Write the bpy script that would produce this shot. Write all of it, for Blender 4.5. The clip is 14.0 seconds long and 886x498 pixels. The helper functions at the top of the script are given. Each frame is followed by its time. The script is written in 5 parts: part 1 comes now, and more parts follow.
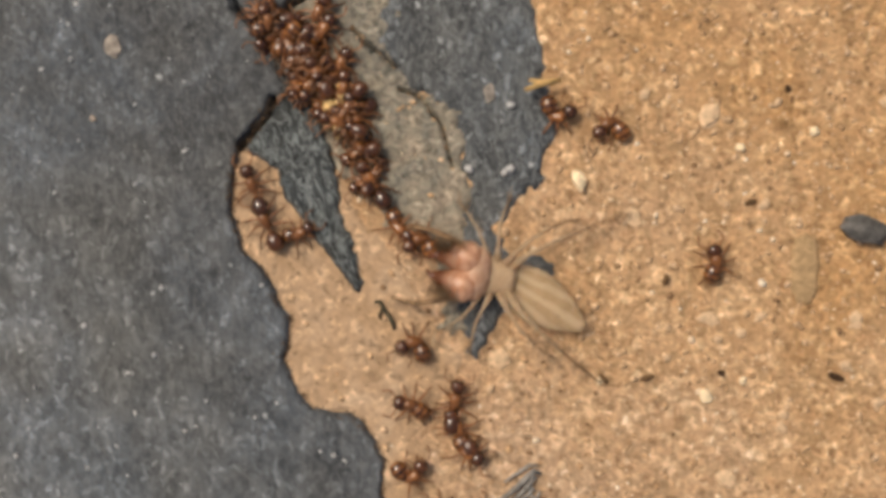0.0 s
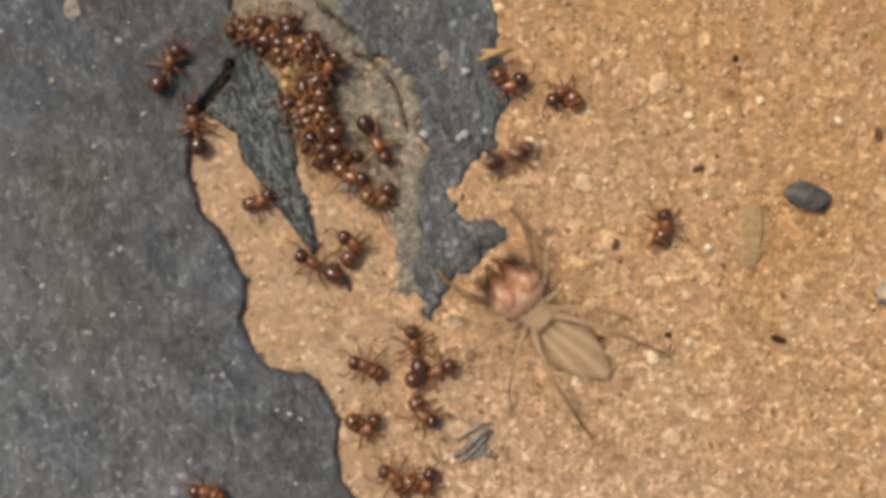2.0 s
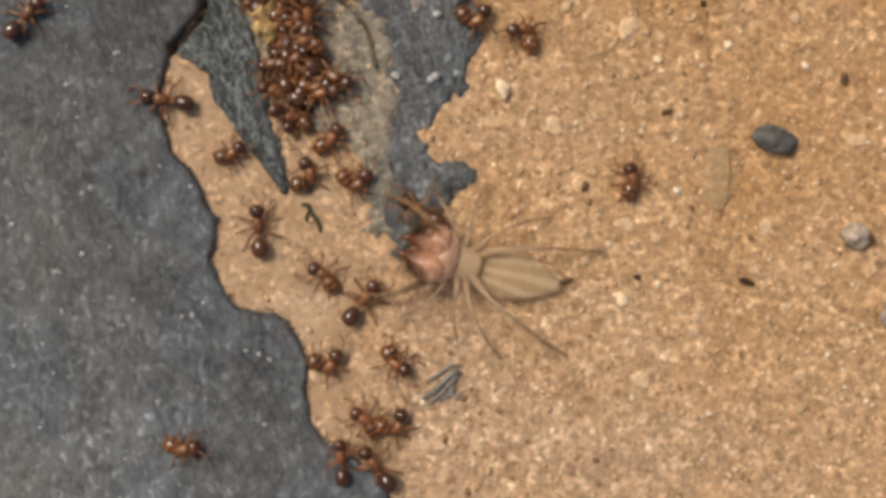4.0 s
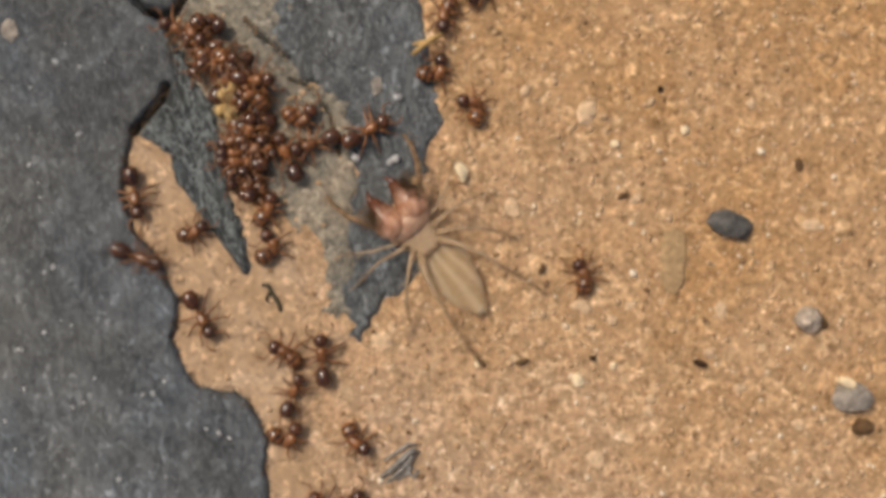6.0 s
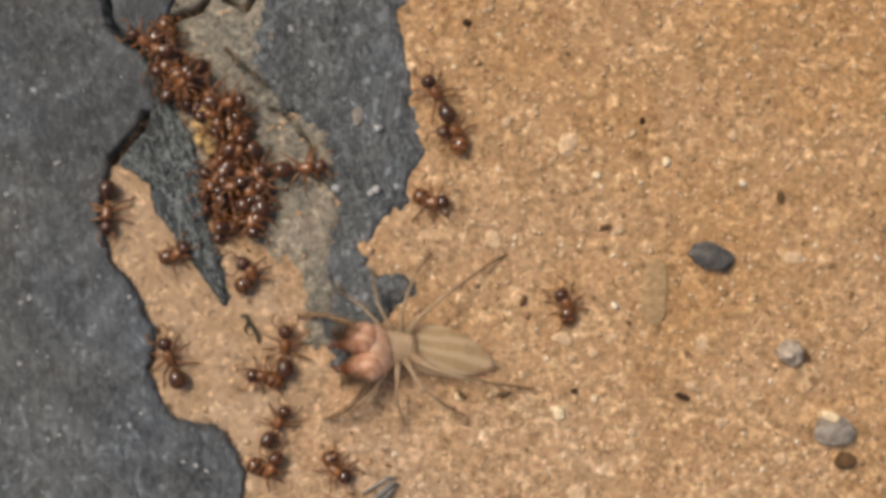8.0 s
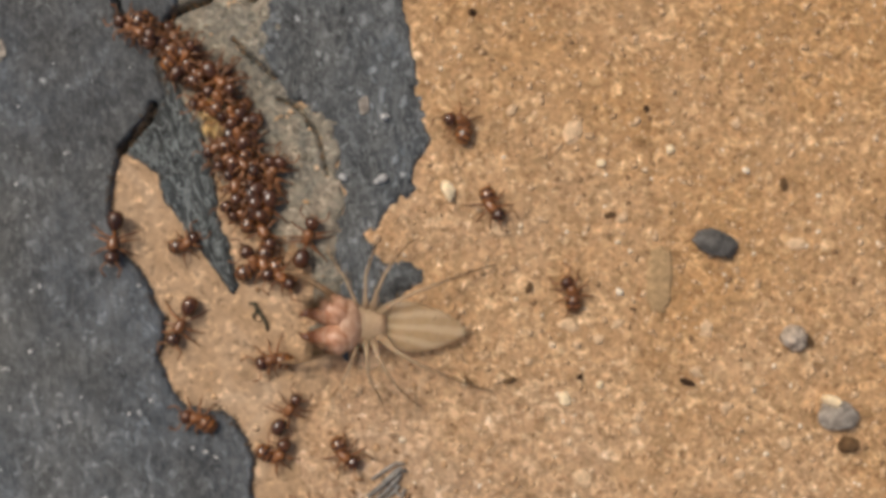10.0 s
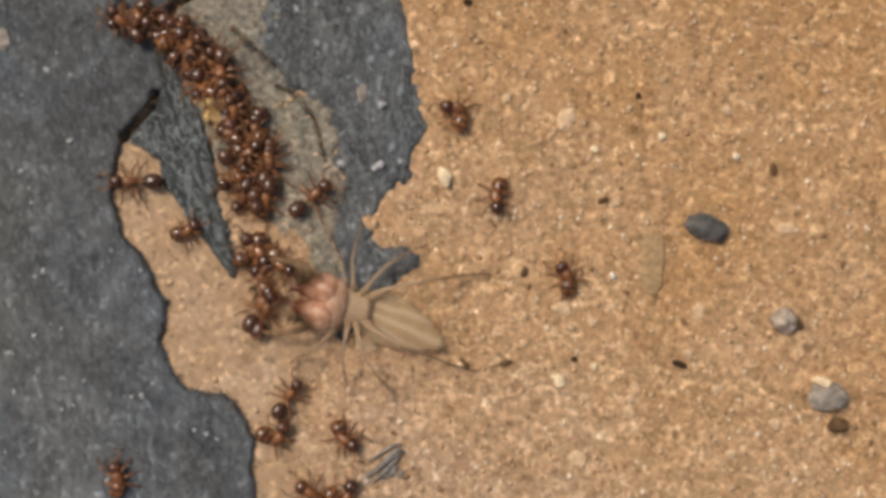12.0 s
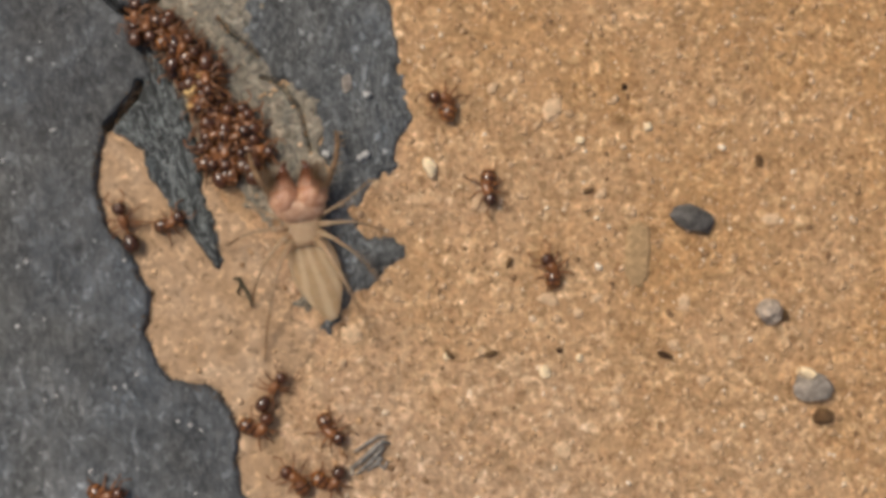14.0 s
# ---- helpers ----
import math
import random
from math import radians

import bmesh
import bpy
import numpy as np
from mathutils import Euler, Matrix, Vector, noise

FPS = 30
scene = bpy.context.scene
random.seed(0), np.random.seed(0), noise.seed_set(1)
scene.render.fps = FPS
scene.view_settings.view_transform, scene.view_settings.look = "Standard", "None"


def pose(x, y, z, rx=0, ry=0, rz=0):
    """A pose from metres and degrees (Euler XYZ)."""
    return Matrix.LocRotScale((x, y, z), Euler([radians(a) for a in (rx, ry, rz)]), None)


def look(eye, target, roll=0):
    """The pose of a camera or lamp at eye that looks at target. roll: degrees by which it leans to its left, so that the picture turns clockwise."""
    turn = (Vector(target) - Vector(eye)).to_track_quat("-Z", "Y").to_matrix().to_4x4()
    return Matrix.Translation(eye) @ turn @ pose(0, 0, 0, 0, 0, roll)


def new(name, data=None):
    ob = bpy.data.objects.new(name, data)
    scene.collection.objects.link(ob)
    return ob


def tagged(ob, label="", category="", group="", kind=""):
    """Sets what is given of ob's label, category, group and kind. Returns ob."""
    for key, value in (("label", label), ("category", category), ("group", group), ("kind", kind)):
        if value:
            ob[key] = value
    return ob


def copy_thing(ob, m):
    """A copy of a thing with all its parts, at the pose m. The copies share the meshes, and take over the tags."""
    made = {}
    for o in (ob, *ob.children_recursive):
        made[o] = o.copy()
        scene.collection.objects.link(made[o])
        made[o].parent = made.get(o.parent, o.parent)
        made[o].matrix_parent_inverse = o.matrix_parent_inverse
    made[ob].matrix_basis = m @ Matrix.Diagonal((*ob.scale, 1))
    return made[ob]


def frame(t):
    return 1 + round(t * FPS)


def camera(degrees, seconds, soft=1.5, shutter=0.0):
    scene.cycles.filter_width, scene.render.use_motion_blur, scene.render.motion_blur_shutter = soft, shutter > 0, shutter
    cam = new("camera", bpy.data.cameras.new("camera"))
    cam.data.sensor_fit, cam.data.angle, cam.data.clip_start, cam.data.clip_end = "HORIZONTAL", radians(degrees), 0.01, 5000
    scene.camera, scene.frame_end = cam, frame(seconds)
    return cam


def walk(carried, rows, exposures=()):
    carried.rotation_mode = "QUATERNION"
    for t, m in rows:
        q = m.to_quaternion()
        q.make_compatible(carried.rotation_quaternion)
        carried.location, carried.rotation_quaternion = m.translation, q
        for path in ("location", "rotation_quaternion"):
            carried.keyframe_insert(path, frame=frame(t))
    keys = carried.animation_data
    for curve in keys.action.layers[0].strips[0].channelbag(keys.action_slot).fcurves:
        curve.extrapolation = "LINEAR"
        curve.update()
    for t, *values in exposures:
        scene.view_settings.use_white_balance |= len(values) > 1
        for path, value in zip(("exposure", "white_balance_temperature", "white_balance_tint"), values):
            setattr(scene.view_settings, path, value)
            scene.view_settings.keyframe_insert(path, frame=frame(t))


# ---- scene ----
MM = 0.001          # all plans below are in millimetres


def mm_pose(x, y, z, rx=0, ry=0, rz=0):
    return pose(x * MM, y * MM, z * MM, rx, ry, rz)


# ---- camera: hand-held phone, about 7 cm above the ground, looking down ----
cam = camera(44.0, 14.0, soft=4.2, shutter=0.6)
walk(cam, [(t, mm_pose(x, y, z, rx, ry, rz)) for t, x, y, z, rx, ry, rz in [
    (0.0, -4.829, 0.417, 72.328, -0.45, 2.353, -1.283),
    (0.5, -4.232, -0.11, 73.82, -0.593, 1.594, -1.208),
    (1.0, -3.652, -1.353, 73.941, -1.148, 1.51, -0.863),
    (1.5, -3.354, -2.804, 73.443, -0.295, 1.691, -0.822),
    (2.0, -3.751, -0.94, 73.826, -1.291, 0.826, -0.863),
    (2.5, -2.91, -2.563, 73.666, -0.77, 1.532, -0.741),
    (3.0, -2.863, -3.588, 73.921, -1.3, 0.7, -0.804),
    (3.2, -2.346, -3.613, 73.996, -1.534, 0.599, -0.619),
    (5.3, -4.196, -12.885, 74.487, 3.588, -1.122, -0.49),
    (5.5, -3.128, -10.28, 74.786, 2.826, -1.016, -0.376),
    (6.0, -0.455, -0.893, 75.051, -0.136, -0.313, -0.131),
    (6.5, -0.0, 0.0, 74.633, 0.0, 0.0, 0.0),
    (7.0, -0.007, -0.7, 75.018, 0.26, -0.271, -0.07),
    (7.5, 0.254, -0.19, 75.305, 0.813, -0.795, -0.072),
    (8.0, 0.175, -0.102, 74.59, 0.89, -0.843, 0.075),
    (10.5, -0.207, -0.875, 75.63, 0.734, -0.775, -0.185),
    (11.0, 0.029, -1.24, 75.957, 0.925, -0.883, -0.192),
    (11.5, -0.068, -2.602, 76.176, 1.342, -1.205, -0.216),
    (12.0, -0.315, -2.332, 76.628, 1.126, -1.032, -0.298),
    (12.5, -0.442, -3.097, 75.939, 1.233, -0.934, -0.52),
    (13.0, -0.328, -2.849, 76.066, 0.848, -1.154, -0.394),
    (13.5, -0.126, -4.262, 76.433, 1.259, -1.421, -0.401),
    (14.0, 0.247, -2.85, 76.433, 1.028, -1.388, -0.259),
]], exposures=[(0.0, 0.29, 6880.0, 10.0), (3.0, 0.22, 6840.0, 10.0), (5.5, 0.19, 6720.0, 10.0), (8.0, 0.17, 6620.0, 10.0), (11.0, 0.14, 6590.0, 10.0), (14.0, 0.1, 6590.0, 10.0)])

# ---- light: open shade, soft light from the upper left ----
world = bpy.data.worlds.new("sky")
scene.world = world
world.use_nodes = True
sky = world.node_tree.nodes.new("ShaderNodeTexSky")
sky.sky_type, sky.sun_disc = "NISHITA", False
sky.dust_density, sky.ozone_density = 6.0, 0.6
sky.sun_elevation, sky.sun_rotation = radians(56), radians(-50)
world.node_tree.links.new(sky.outputs[0], world.node_tree.nodes["Background"].inputs[0])
world.node_tree.nodes["Background"].inputs[1].default_value = 0.075
sun = new("sun", bpy.data.lights.new("sun", "SUN"))
sun.data.energy, sun.data.angle, sun.data.color = 1.5, radians(16), (1.0, 0.93, 0.84)
sun.matrix_world = look((-0.43, 0.36, 0.83), (0, 0, 0))


# ---- materials ----
class Nodes:
    """A few short ways to write node materials; plans are in millimetres of the object's space."""

    def __init__(self, name, rough=0.8, spec=0.4):
        self.mat = bpy.data.materials.new(name)
        self.mat.use_nodes = True
        self.tree = self.mat.node_tree
        self.bsdf = self.tree.nodes["Principled BSDF"]
        self.bsdf.inputs["Roughness"].default_value = rough
        self.bsdf.inputs["Specular IOR Level"].default_value = spec
        coords = self.add("ShaderNodeTexCoord")
        scaled = self.add("ShaderNodeVectorMath")
        scaled.operation = "SCALE"
        scaled.inputs["Scale"].default_value = 1000.0
        self.join(coords.outputs["Object"], scaled.inputs[0])
        self.mm = scaled.outputs[0]

    def add(self, kind):
        return self.tree.nodes.new(kind)

    def join(self, a, b):
        self.tree.links.new(a, b)

    def stretch(self, x, y, z, turn=0.0):
        n = self.add("ShaderNodeMapping")
        n.vector_type = "TEXTURE"       # turned first, then stretched
        n.inputs["Scale"].default_value = (1 / x, 1 / y, 1 / z)
        n.inputs["Rotation"].default_value = (0, 0, radians(turn))
        self.join(self.mm, n.inputs["Vector"])
        return n.outputs[0]

    def noise(self, scale, detail=3.0, rough=0.55, at=None, warp=0.0):
        n = self.add("ShaderNodeTexNoise")
        n.inputs["Scale"].default_value, n.inputs["Detail"].default_value = scale, detail
        n.inputs["Roughness"].default_value, n.inputs["Distortion"].default_value = rough, warp
        self.join(at or self.mm, n.inputs["Vector"])
        return n.outputs["Fac"]

    def cells(self, scale, out="Color", at=None, feature="F1"):
        n = self.add("ShaderNodeTexVoronoi")
        n.feature = feature
        n.inputs["Scale"].default_value = scale
        self.join(at or self.mm, n.inputs["Vector"])
        return n.outputs[out]

    def chance(self, scale, at=None):
        """One even random value for each cell."""
        n = self.add("ShaderNodeSeparateColor")
        self.join(self.cells(scale, "Color", at), n.inputs[0])
        return n.outputs[0]

    def warped(self, scale, amount, x=1.0, y=1.0, turn=0.0):
        """The plan, pushed about by noise, so that cells get uneven outlines."""
        n = self.add("ShaderNodeTexNoise")
        n.inputs["Scale"].default_value, n.inputs["Detail"].default_value = scale, 3.0
        at = self.stretch(x, y, 1, turn)
        self.join(at, n.inputs["Vector"])
        v = self.add("ShaderNodeVectorMath")
        v.operation = "MULTIPLY_ADD"
        self.join(n.outputs["Color"], v.inputs[0])
        v.inputs[1].default_value = (amount, amount, amount)
        self.join(at, v.inputs[2])
        return v.outputs[0]

    def ramp(self, fac, stops):
        n = self.add("ShaderNodeValToRGB")
        while len(n.color_ramp.elements) < len(stops):
            n.color_ramp.elements.new(0.5)
        for e, (p, c) in zip(n.color_ramp.elements, stops):
            e.position = p
            e.color = (c, c, c, 1) if isinstance(c, (int, float)) else (*c, 1)
        self.join(fac, n.inputs[0])
        return n.outputs[0]

    def mix(self, fac, a, b, how="MIX"):
        n = self.add("ShaderNodeMix")
        n.data_type, n.blend_type = "RGBA", how
        for value, slot in ((fac, n.inputs[0]), (a, n.inputs[6]), (b, n.inputs[7])):
            if isinstance(value, (int, float)):
                slot.default_value = value
            elif isinstance(value, tuple):
                slot.default_value = (*value, 1)
            else:
                self.join(value, slot)
        return n.outputs[2]

    def sums(self, how, a, b=0.0, c=0.0):
        n = self.add("ShaderNodeMath")
        n.operation = how
        for value, slot in zip((a, b, c), n.inputs):
            if isinstance(value, (int, float)):
                slot.default_value = value
            else:
                self.join(value, slot)
        return n.outputs[0]

    def bump(self, height, strength, distance, after=None):
        n = self.add("ShaderNodeBump")
        n.inputs["Strength"].default_value, n.inputs["Distance"].default_value = strength, distance * MM
        self.join(height, n.inputs["Height"])
        if after:
            self.join(after, n.inputs["Normal"])
        return n.outputs[0]

    def done(self, color, normal=None, rough=None):
        if isinstance(color, tuple):
            self.bsdf.inputs["Base Color"].default_value = (*color, 1)
        else:
            self.join(color, self.bsdf.inputs["Base Color"])
        if normal:
            self.join(normal, self.bsdf.inputs["Normal"])
        if rough:
            self.join(rough, self.bsdf.inputs["Roughness"])
        return self.mat

    def island(self):
        return self.add("ShaderNodeNewGeometry").outputs["Random Per Island"]

    def lot(self):
        return self.add("ShaderNodeObjectInfo").outputs["Random"]


def sand_material():
    n = Nodes("sandy_ground", 0.85, 0.25)
    axes = n.add("ShaderNodeSeparateXYZ")
    n.join(n.mm, axes.inputs[0])
    drift = n.sums("SINE", n.sums("MULTIPLY_ADD", axes.outputs["X"], 0.027, n.sums("MULTIPLY", axes.outputs["Y"], 0.037)))
    drift = n.sums("ADD", n.sums("MULTIPLY", drift, 0.19), n.sums("MULTIPLY_ADD", n.noise(0.08, 4, 0.6), 0.7, 0.13))
    hue = n.ramp(drift, [(0.32, (0.50, 0.333, 0.203)), (0.5, (0.505, 0.317, 0.168)), (0.68, (0.472, 0.273, 0.122))])
    patch = n.ramp(n.noise(0.45, 4, 0.65, warp=0.6), [(0.3, 0.80), (0.5, 1.0), (0.7, 1.16)])
    c = n.mix(0.6, hue, patch, "MULTIPLY")
    loose = n.warped(1.6, 0.9)
    big = n.ramp(n.chance(1.8, loose), [(0.0, (0.80, 0.82, 0.80)), (0.45, (0.97, 0.97, 0.97)), (0.72, (1.08, 1.05, 1.04)), (0.86, (1.26, 1.28, 1.32)), (1.0, (1.55, 1.70, 1.85))])
    c = n.mix(0.7, c, big, "MULTIPLY")
    small = n.ramp(n.chance(2.9, loose), [(0.0, (0.48, 0.41, 0.35)), (0.08, (0.70, 0.64, 0.58)), (0.25, (0.93, 0.91, 0.89)), (0.7, (1.06, 1.06, 1.06)), (0.92, (1.2, 1.22, 1.22)), (0.975, (1.6, 1.75, 1.9)), (1.0, (1.75, 2.0, 2.3))])
    c = n.mix(0.68, c, small, "MULTIPLY")
    fine = n.ramp(n.noise(2.4, 4, 0.7, warp=0.7), [(0.28, 0.5), (0.5, 1.0), (0.72, 1.4)])
    c = n.mix(0.8, c, fine, "MULTIPLY")
    soft = n.ramp(n.noise(1.1, 3, 0.6, warp=1.0), [(0.3, (0.80, 0.78, 0.74)), (0.5, (1, 1, 1)), (0.7, (1.14, 1.12, 1.12))])
    c = n.mix(0.5, c, soft, "MULTIPLY")
    tiny = n.ramp(n.chance(5.5, n.warped(2.5, 0.5)), [(0.0, 0.62), (0.2, 0.92), (0.8, 1.06), (1.0, 1.34)])
    c = n.mix(0.45, c, tiny, "MULTIPLY")
    b = n.bump(n.chance(3.4, loose), 0.3, 0.08)
    b = n.bump(n.noise(2.4, 4, 0.7), 0.5, 0.14, b)
    return n.done(c, b)


def bed_material():
    """Smooth pale mortar bed that the grey coat has come off."""
    n = Nodes("mortar_bed", 0.85, 0.25)
    c = n.ramp(n.noise(0.22, 4, 0.65, warp=0.7), [(0.3, (0.41, 0.262, 0.140)), (0.5, (0.475, 0.315, 0.185)), (0.7, (0.52, 0.367, 0.235))])
    loose = n.warped(1.8, 0.8)
    c = n.mix(0.8, c, n.ramp(n.chance(3.0, loose), [(0.0, 0.5), (0.12, 0.88), (0.8, 1.06), (0.95, 1.4), (1.0, 1.75)]), "MULTIPLY")
    c = n.mix(0.6, c, n.ramp(n.noise(1.8, 5, 0.7, warp=0.6), [(0.28, 0.52), (0.5, 1.0), (0.75, 1.34)]), "MULTIPLY")
    return n.done(c, n.bump(n.noise(1.8, 5, 0.65), 0.5, 0.16))


def asphalt_material(name, tint, turn, streak=0.5, pale=(0.32, 0.33, 0.30), scratch=0.0, flecks=0.5, tone_drift=0.0, along=0.7):
    """Grey cement coat: mottled, faintly streaked, with white specks and, where worn, pale scratches."""
    n = Nodes(name, 0.65, 0.4)
    base = n.ramp(n.noise(0.12, 6, 0.66, warp=0.8), [(0.30, tuple(0.5 * v for v in tint)), (0.44, tuple(0.88 * v for v in tint)), (0.56, tuple(1.1 * v for v in tint)), (0.72, tuple(1.6 * v for v in tint))])
    blot = n.ramp(n.noise(0.42, 4, 0.6, at=n.stretch(1.2, 0.8, 1, turn), warp=1.0), [(0.32, 0.55), (0.46, 1.0), (0.6, 1.05), (0.72, 1.5)])
    base = n.mix(0.85, base, blot, "MULTIPLY")
    # slow tone waves: paler towards low Y and low X
    if tone_drift:
        axes = n.add("ShaderNodeSeparateXYZ")
        n.join(n.mm, axes.inputs[0])
        far = n.sums("ADD", n.sums("MULTIPLY_ADD", n.sums("SINE", n.sums("MULTIPLY", axes.outputs["Y"], 0.06)), -0.4, 0.3), n.sums("MULTIPLY", n.noise(0.1, 4, 0.6), 0.5))
        far = n.sums("ADD", far, n.sums("MULTIPLY", n.sums("SINE", n.sums("MULTIPLY_ADD", axes.outputs["X"], 0.08, 2.0)), -0.3))
        base = n.mix(tone_drift, base, n.ramp(far, [(0.2, (0.78, 0.78, 0.78)), (0.55, (1.0, 1.0, 1.0)), (0.95, (1.42, 1.40, 1.36))]), "MULTIPLY")
    warm = n.ramp(n.noise(0.08, 3, 0.6), [(0.38, (0.90, 1.0, 1.12)), (0.5, (1.0, 1.0, 0.99)), (0.62, (1.14, 1.05, 0.9))])
    base = n.mix(0.55, base, warm, "MULTIPLY")
    line = n.ramp(n.noise(0.8, 5, 0.72, at=n.stretch(1.2, along, 1, turn), warp=1.2), [(0.3, 0.42), (0.5, 1.0), (0.70, 1.85)])
    c = n.mix(streak, base, line, "MULTIPLY")
    loose = n.warped(1.4, 1.1, 1.1, 0.8, turn)
    c = n.mix(flecks, c, n.ramp(n.chance(3.0, loose), [(0.0, 0.3), (0.2, 0.75), (0.7, 1.05), (0.88, 1.9), (1.0, 3.8)]), "MULTIPLY")
    if scratch:
        thin = n.ramp(n.noise(0.9, 3, 0.5, at=n.stretch(1.8, along, 1, turn), warp=2.2), [(0.45, 0.0), (0.5, scratch), (0.55, 0.0)])
        c = n.mix(thin, c, pale)
    spot = n.ramp(n.cells(0.55, "Distance", n.warped(1.5, 0.7)), [(0.0, 1.0), (0.05, 0.9), (0.12, 0.0)])
    spot = n.mix(1.0, spot, n.ramp(n.noise(0.5, 2), [(0.5, 0.0), (0.58, 1.0)]), "MULTIPLY")
    c = n.mix(spot, c, (0.40, 0.41, 0.40))
    b = n.bump(n.noise(0.8, 5, 0.65, at=n.stretch(1.3, 0.6, 1, turn), warp=0.8), 0.8, 0.4)
    b = n.bump(n.noise(4.0, 3, 0.7), 0.5, 0.14, b)
    return n.done(c, b)


def plaster_material():
    """Worn dusty plaster: pinkish beige and grey-green in patches."""
    n = Nodes("worn_plaster", 0.85, 0.25)
    patch = n.ramp(n.noise(0.26, 5, 0.7, warp=0.9), [(0.34, (0.14, 0.135, 0.11)), (0.43, (0.21, 0.195, 0.155)), (0.52, (0.27, 0.24, 0.178)), (0.66, (0.36, 0.29, 0.21))])
    fine = n.ramp(n.noise(1.5, 4, 0.72, warp=1.4), [(0.3, 0.35), (0.5, 1.0), (0.72, 1.7)])
    c = n.mix(0.85, patch, fine, "MULTIPLY")
    wisp = n.ramp(n.noise(0.7, 3, 0.5, warp=2.4), [(0.45, 0.0), (0.5, 0.6), (0.55, 0.0)])
    c = n.mix(wisp, c, (0.42, 0.34, 0.26))
    c = n.mix(0.6, c, n.ramp(n.chance(2.6, n.warped(1.5, 0.9)), [(0.0, 0.45), (0.2, 0.85), (0.8, 1.1), (1.0, 2.0)]), "MULTIPLY")
    b = n.bump(n.noise(1.5, 5, 0.7), 0.8, 0.35)
    return n.done(c, b)


def grain_material():
    n = Nodes("sand_grains", 0.75, 0.15)
    c = n.ramp(n.island(), [(0.0, (0.22, 0.125, 0.065)), (0.05, (0.42, 0.26, 0.135)), (0.25, (0.57, 0.36, 0.19)), (0.75, (0.66, 0.45, 0.265)), (0.93, (0.72, 0.51, 0.32)), (0.975, (0.88, 0.72, 0.50)), (1.0, (0.92, 0.80, 0.62))])
    c = n.mix(0.5, c, n.ramp(n.noise(4.0, 3), [(0.3, 0.7), (0.7, 1.25)]), "MULTIPLY")
    return n.done(c, n.bump(n.noise(6.0, 3), 0.4, 0.08))


def stone_material(name, colour, spread=0.35, rough=0.7, relief=0.3):
    n = Nodes(name, rough, 0.2)
    c = n.mix(0.8, colour, n.ramp(n.noise(1.3, 4, 0.65), [(0.25, 1 - spread), (0.5, 1.0), (0.75, 1 + spread)]), "MULTIPLY")
    c = n.mix(0.6, c, n.ramp(n.chance(4.0), [(0.0, 0.65), (1.0, 1.35)]), "MULTIPLY")
    return n.done(c, n.bump(n.noise(3.0, 5, 0.75), 0.8, relief))


def chitin_material(name, dark, light, rough=0.22, bands=0.0):
    """Shiny ant shell; bands: depth of the dark rings round the gaster."""
    n = Nodes(name, rough, 0.45)
    c = n.ramp(n.noise(1.6, 3), [(0.3, dark), (0.7, light)])
    if bands:
        axes = n.add("ShaderNodeSeparateXYZ")
        n.join(n.mm, axes.inputs[0])
        ring = n.sums("SINE", n.sums("MULTIPLY_ADD", axes.outputs["X"], 13.0, n.noise(2.0, 3)))
        c = n.mix(bands, c, n.ramp(n.sums("MULTIPLY_ADD", ring, 0.5, 0.5), [(0.15, 0.25), (0.6, 1.2)]), "MULTIPLY")
    c = n.mix(0.5, c, n.ramp(n.lot(), [(0.0, 0.4), (0.5, 0.95), (1.0, 1.6)]), "MULTIPLY")
    n.bsdf.inputs["Coat Weight"].default_value = 0.5
    n.bsdf.inputs["Coat Roughness"].default_value = 0.12
    return n.done(c, n.bump(n.noise(7.0, 3), 0.25, 0.05))


def pale_material(name, low, high, rough=0.4, stripes=None, solid=1.0, tip=None):
    """Pale, slightly waxy skin; stripes: the colour of lengthwise bands."""
    n = Nodes(name, rough, 0.5 if solid == 1.0 else 0.25)
    c = n.ramp(n.noise(1.3, 5, 0.65, warp=0.8), [(0.36, low), (0.62, high)])
    if stripes:
        axes = n.add("ShaderNodeSeparateXYZ")
        n.join(n.mm, axes.inputs[0])
        fan = n.sums("ARCTAN2", axes.outputs["Y"], n.sums("SUBTRACT", 4.5, axes.outputs["X"]))
        fan = n.sums("ADD", fan, n.sums("MULTIPLY", n.noise(0.8, 3), 0.06))
        wave = n.sums("SINE", n.sums("MULTIPLY", fan, 48.0))
        c = n.mix(n.ramp(n.sums("MULTIPLY_ADD", wave, 0.5, 0.5), [(0.35, 0.0), (0.8, 0.9)]), c, stripes)
    if tip:
        axes = n.add("ShaderNodeSeparateXYZ")
        n.join(n.mm, axes.inputs[0])
        far = n.sums("MULTIPLY_ADD", axes.outputs["X"], 0.4, n.sums("MULTIPLY", n.noise(1.5, 3), 0.3))
        c = n.mix(n.ramp(far, [(0.40, 0.0), (1.0, 1.0)]), c, tip)
    n.bsdf.inputs["Alpha"].default_value = solid      # thin translucent skin
    n.bsdf.inputs["Subsurface Weight"].default_value = 0.15
    n.bsdf.inputs["Subsurface Radius"].default_value = (0.6 * MM, 0.35 * MM, 0.2 * MM)
    n.bsdf.inputs["Subsurface Scale"].default_value = 1.0
    return n.done(c, n.bump(n.noise(2.2, 5, 0.65), 0.5, 0.18))


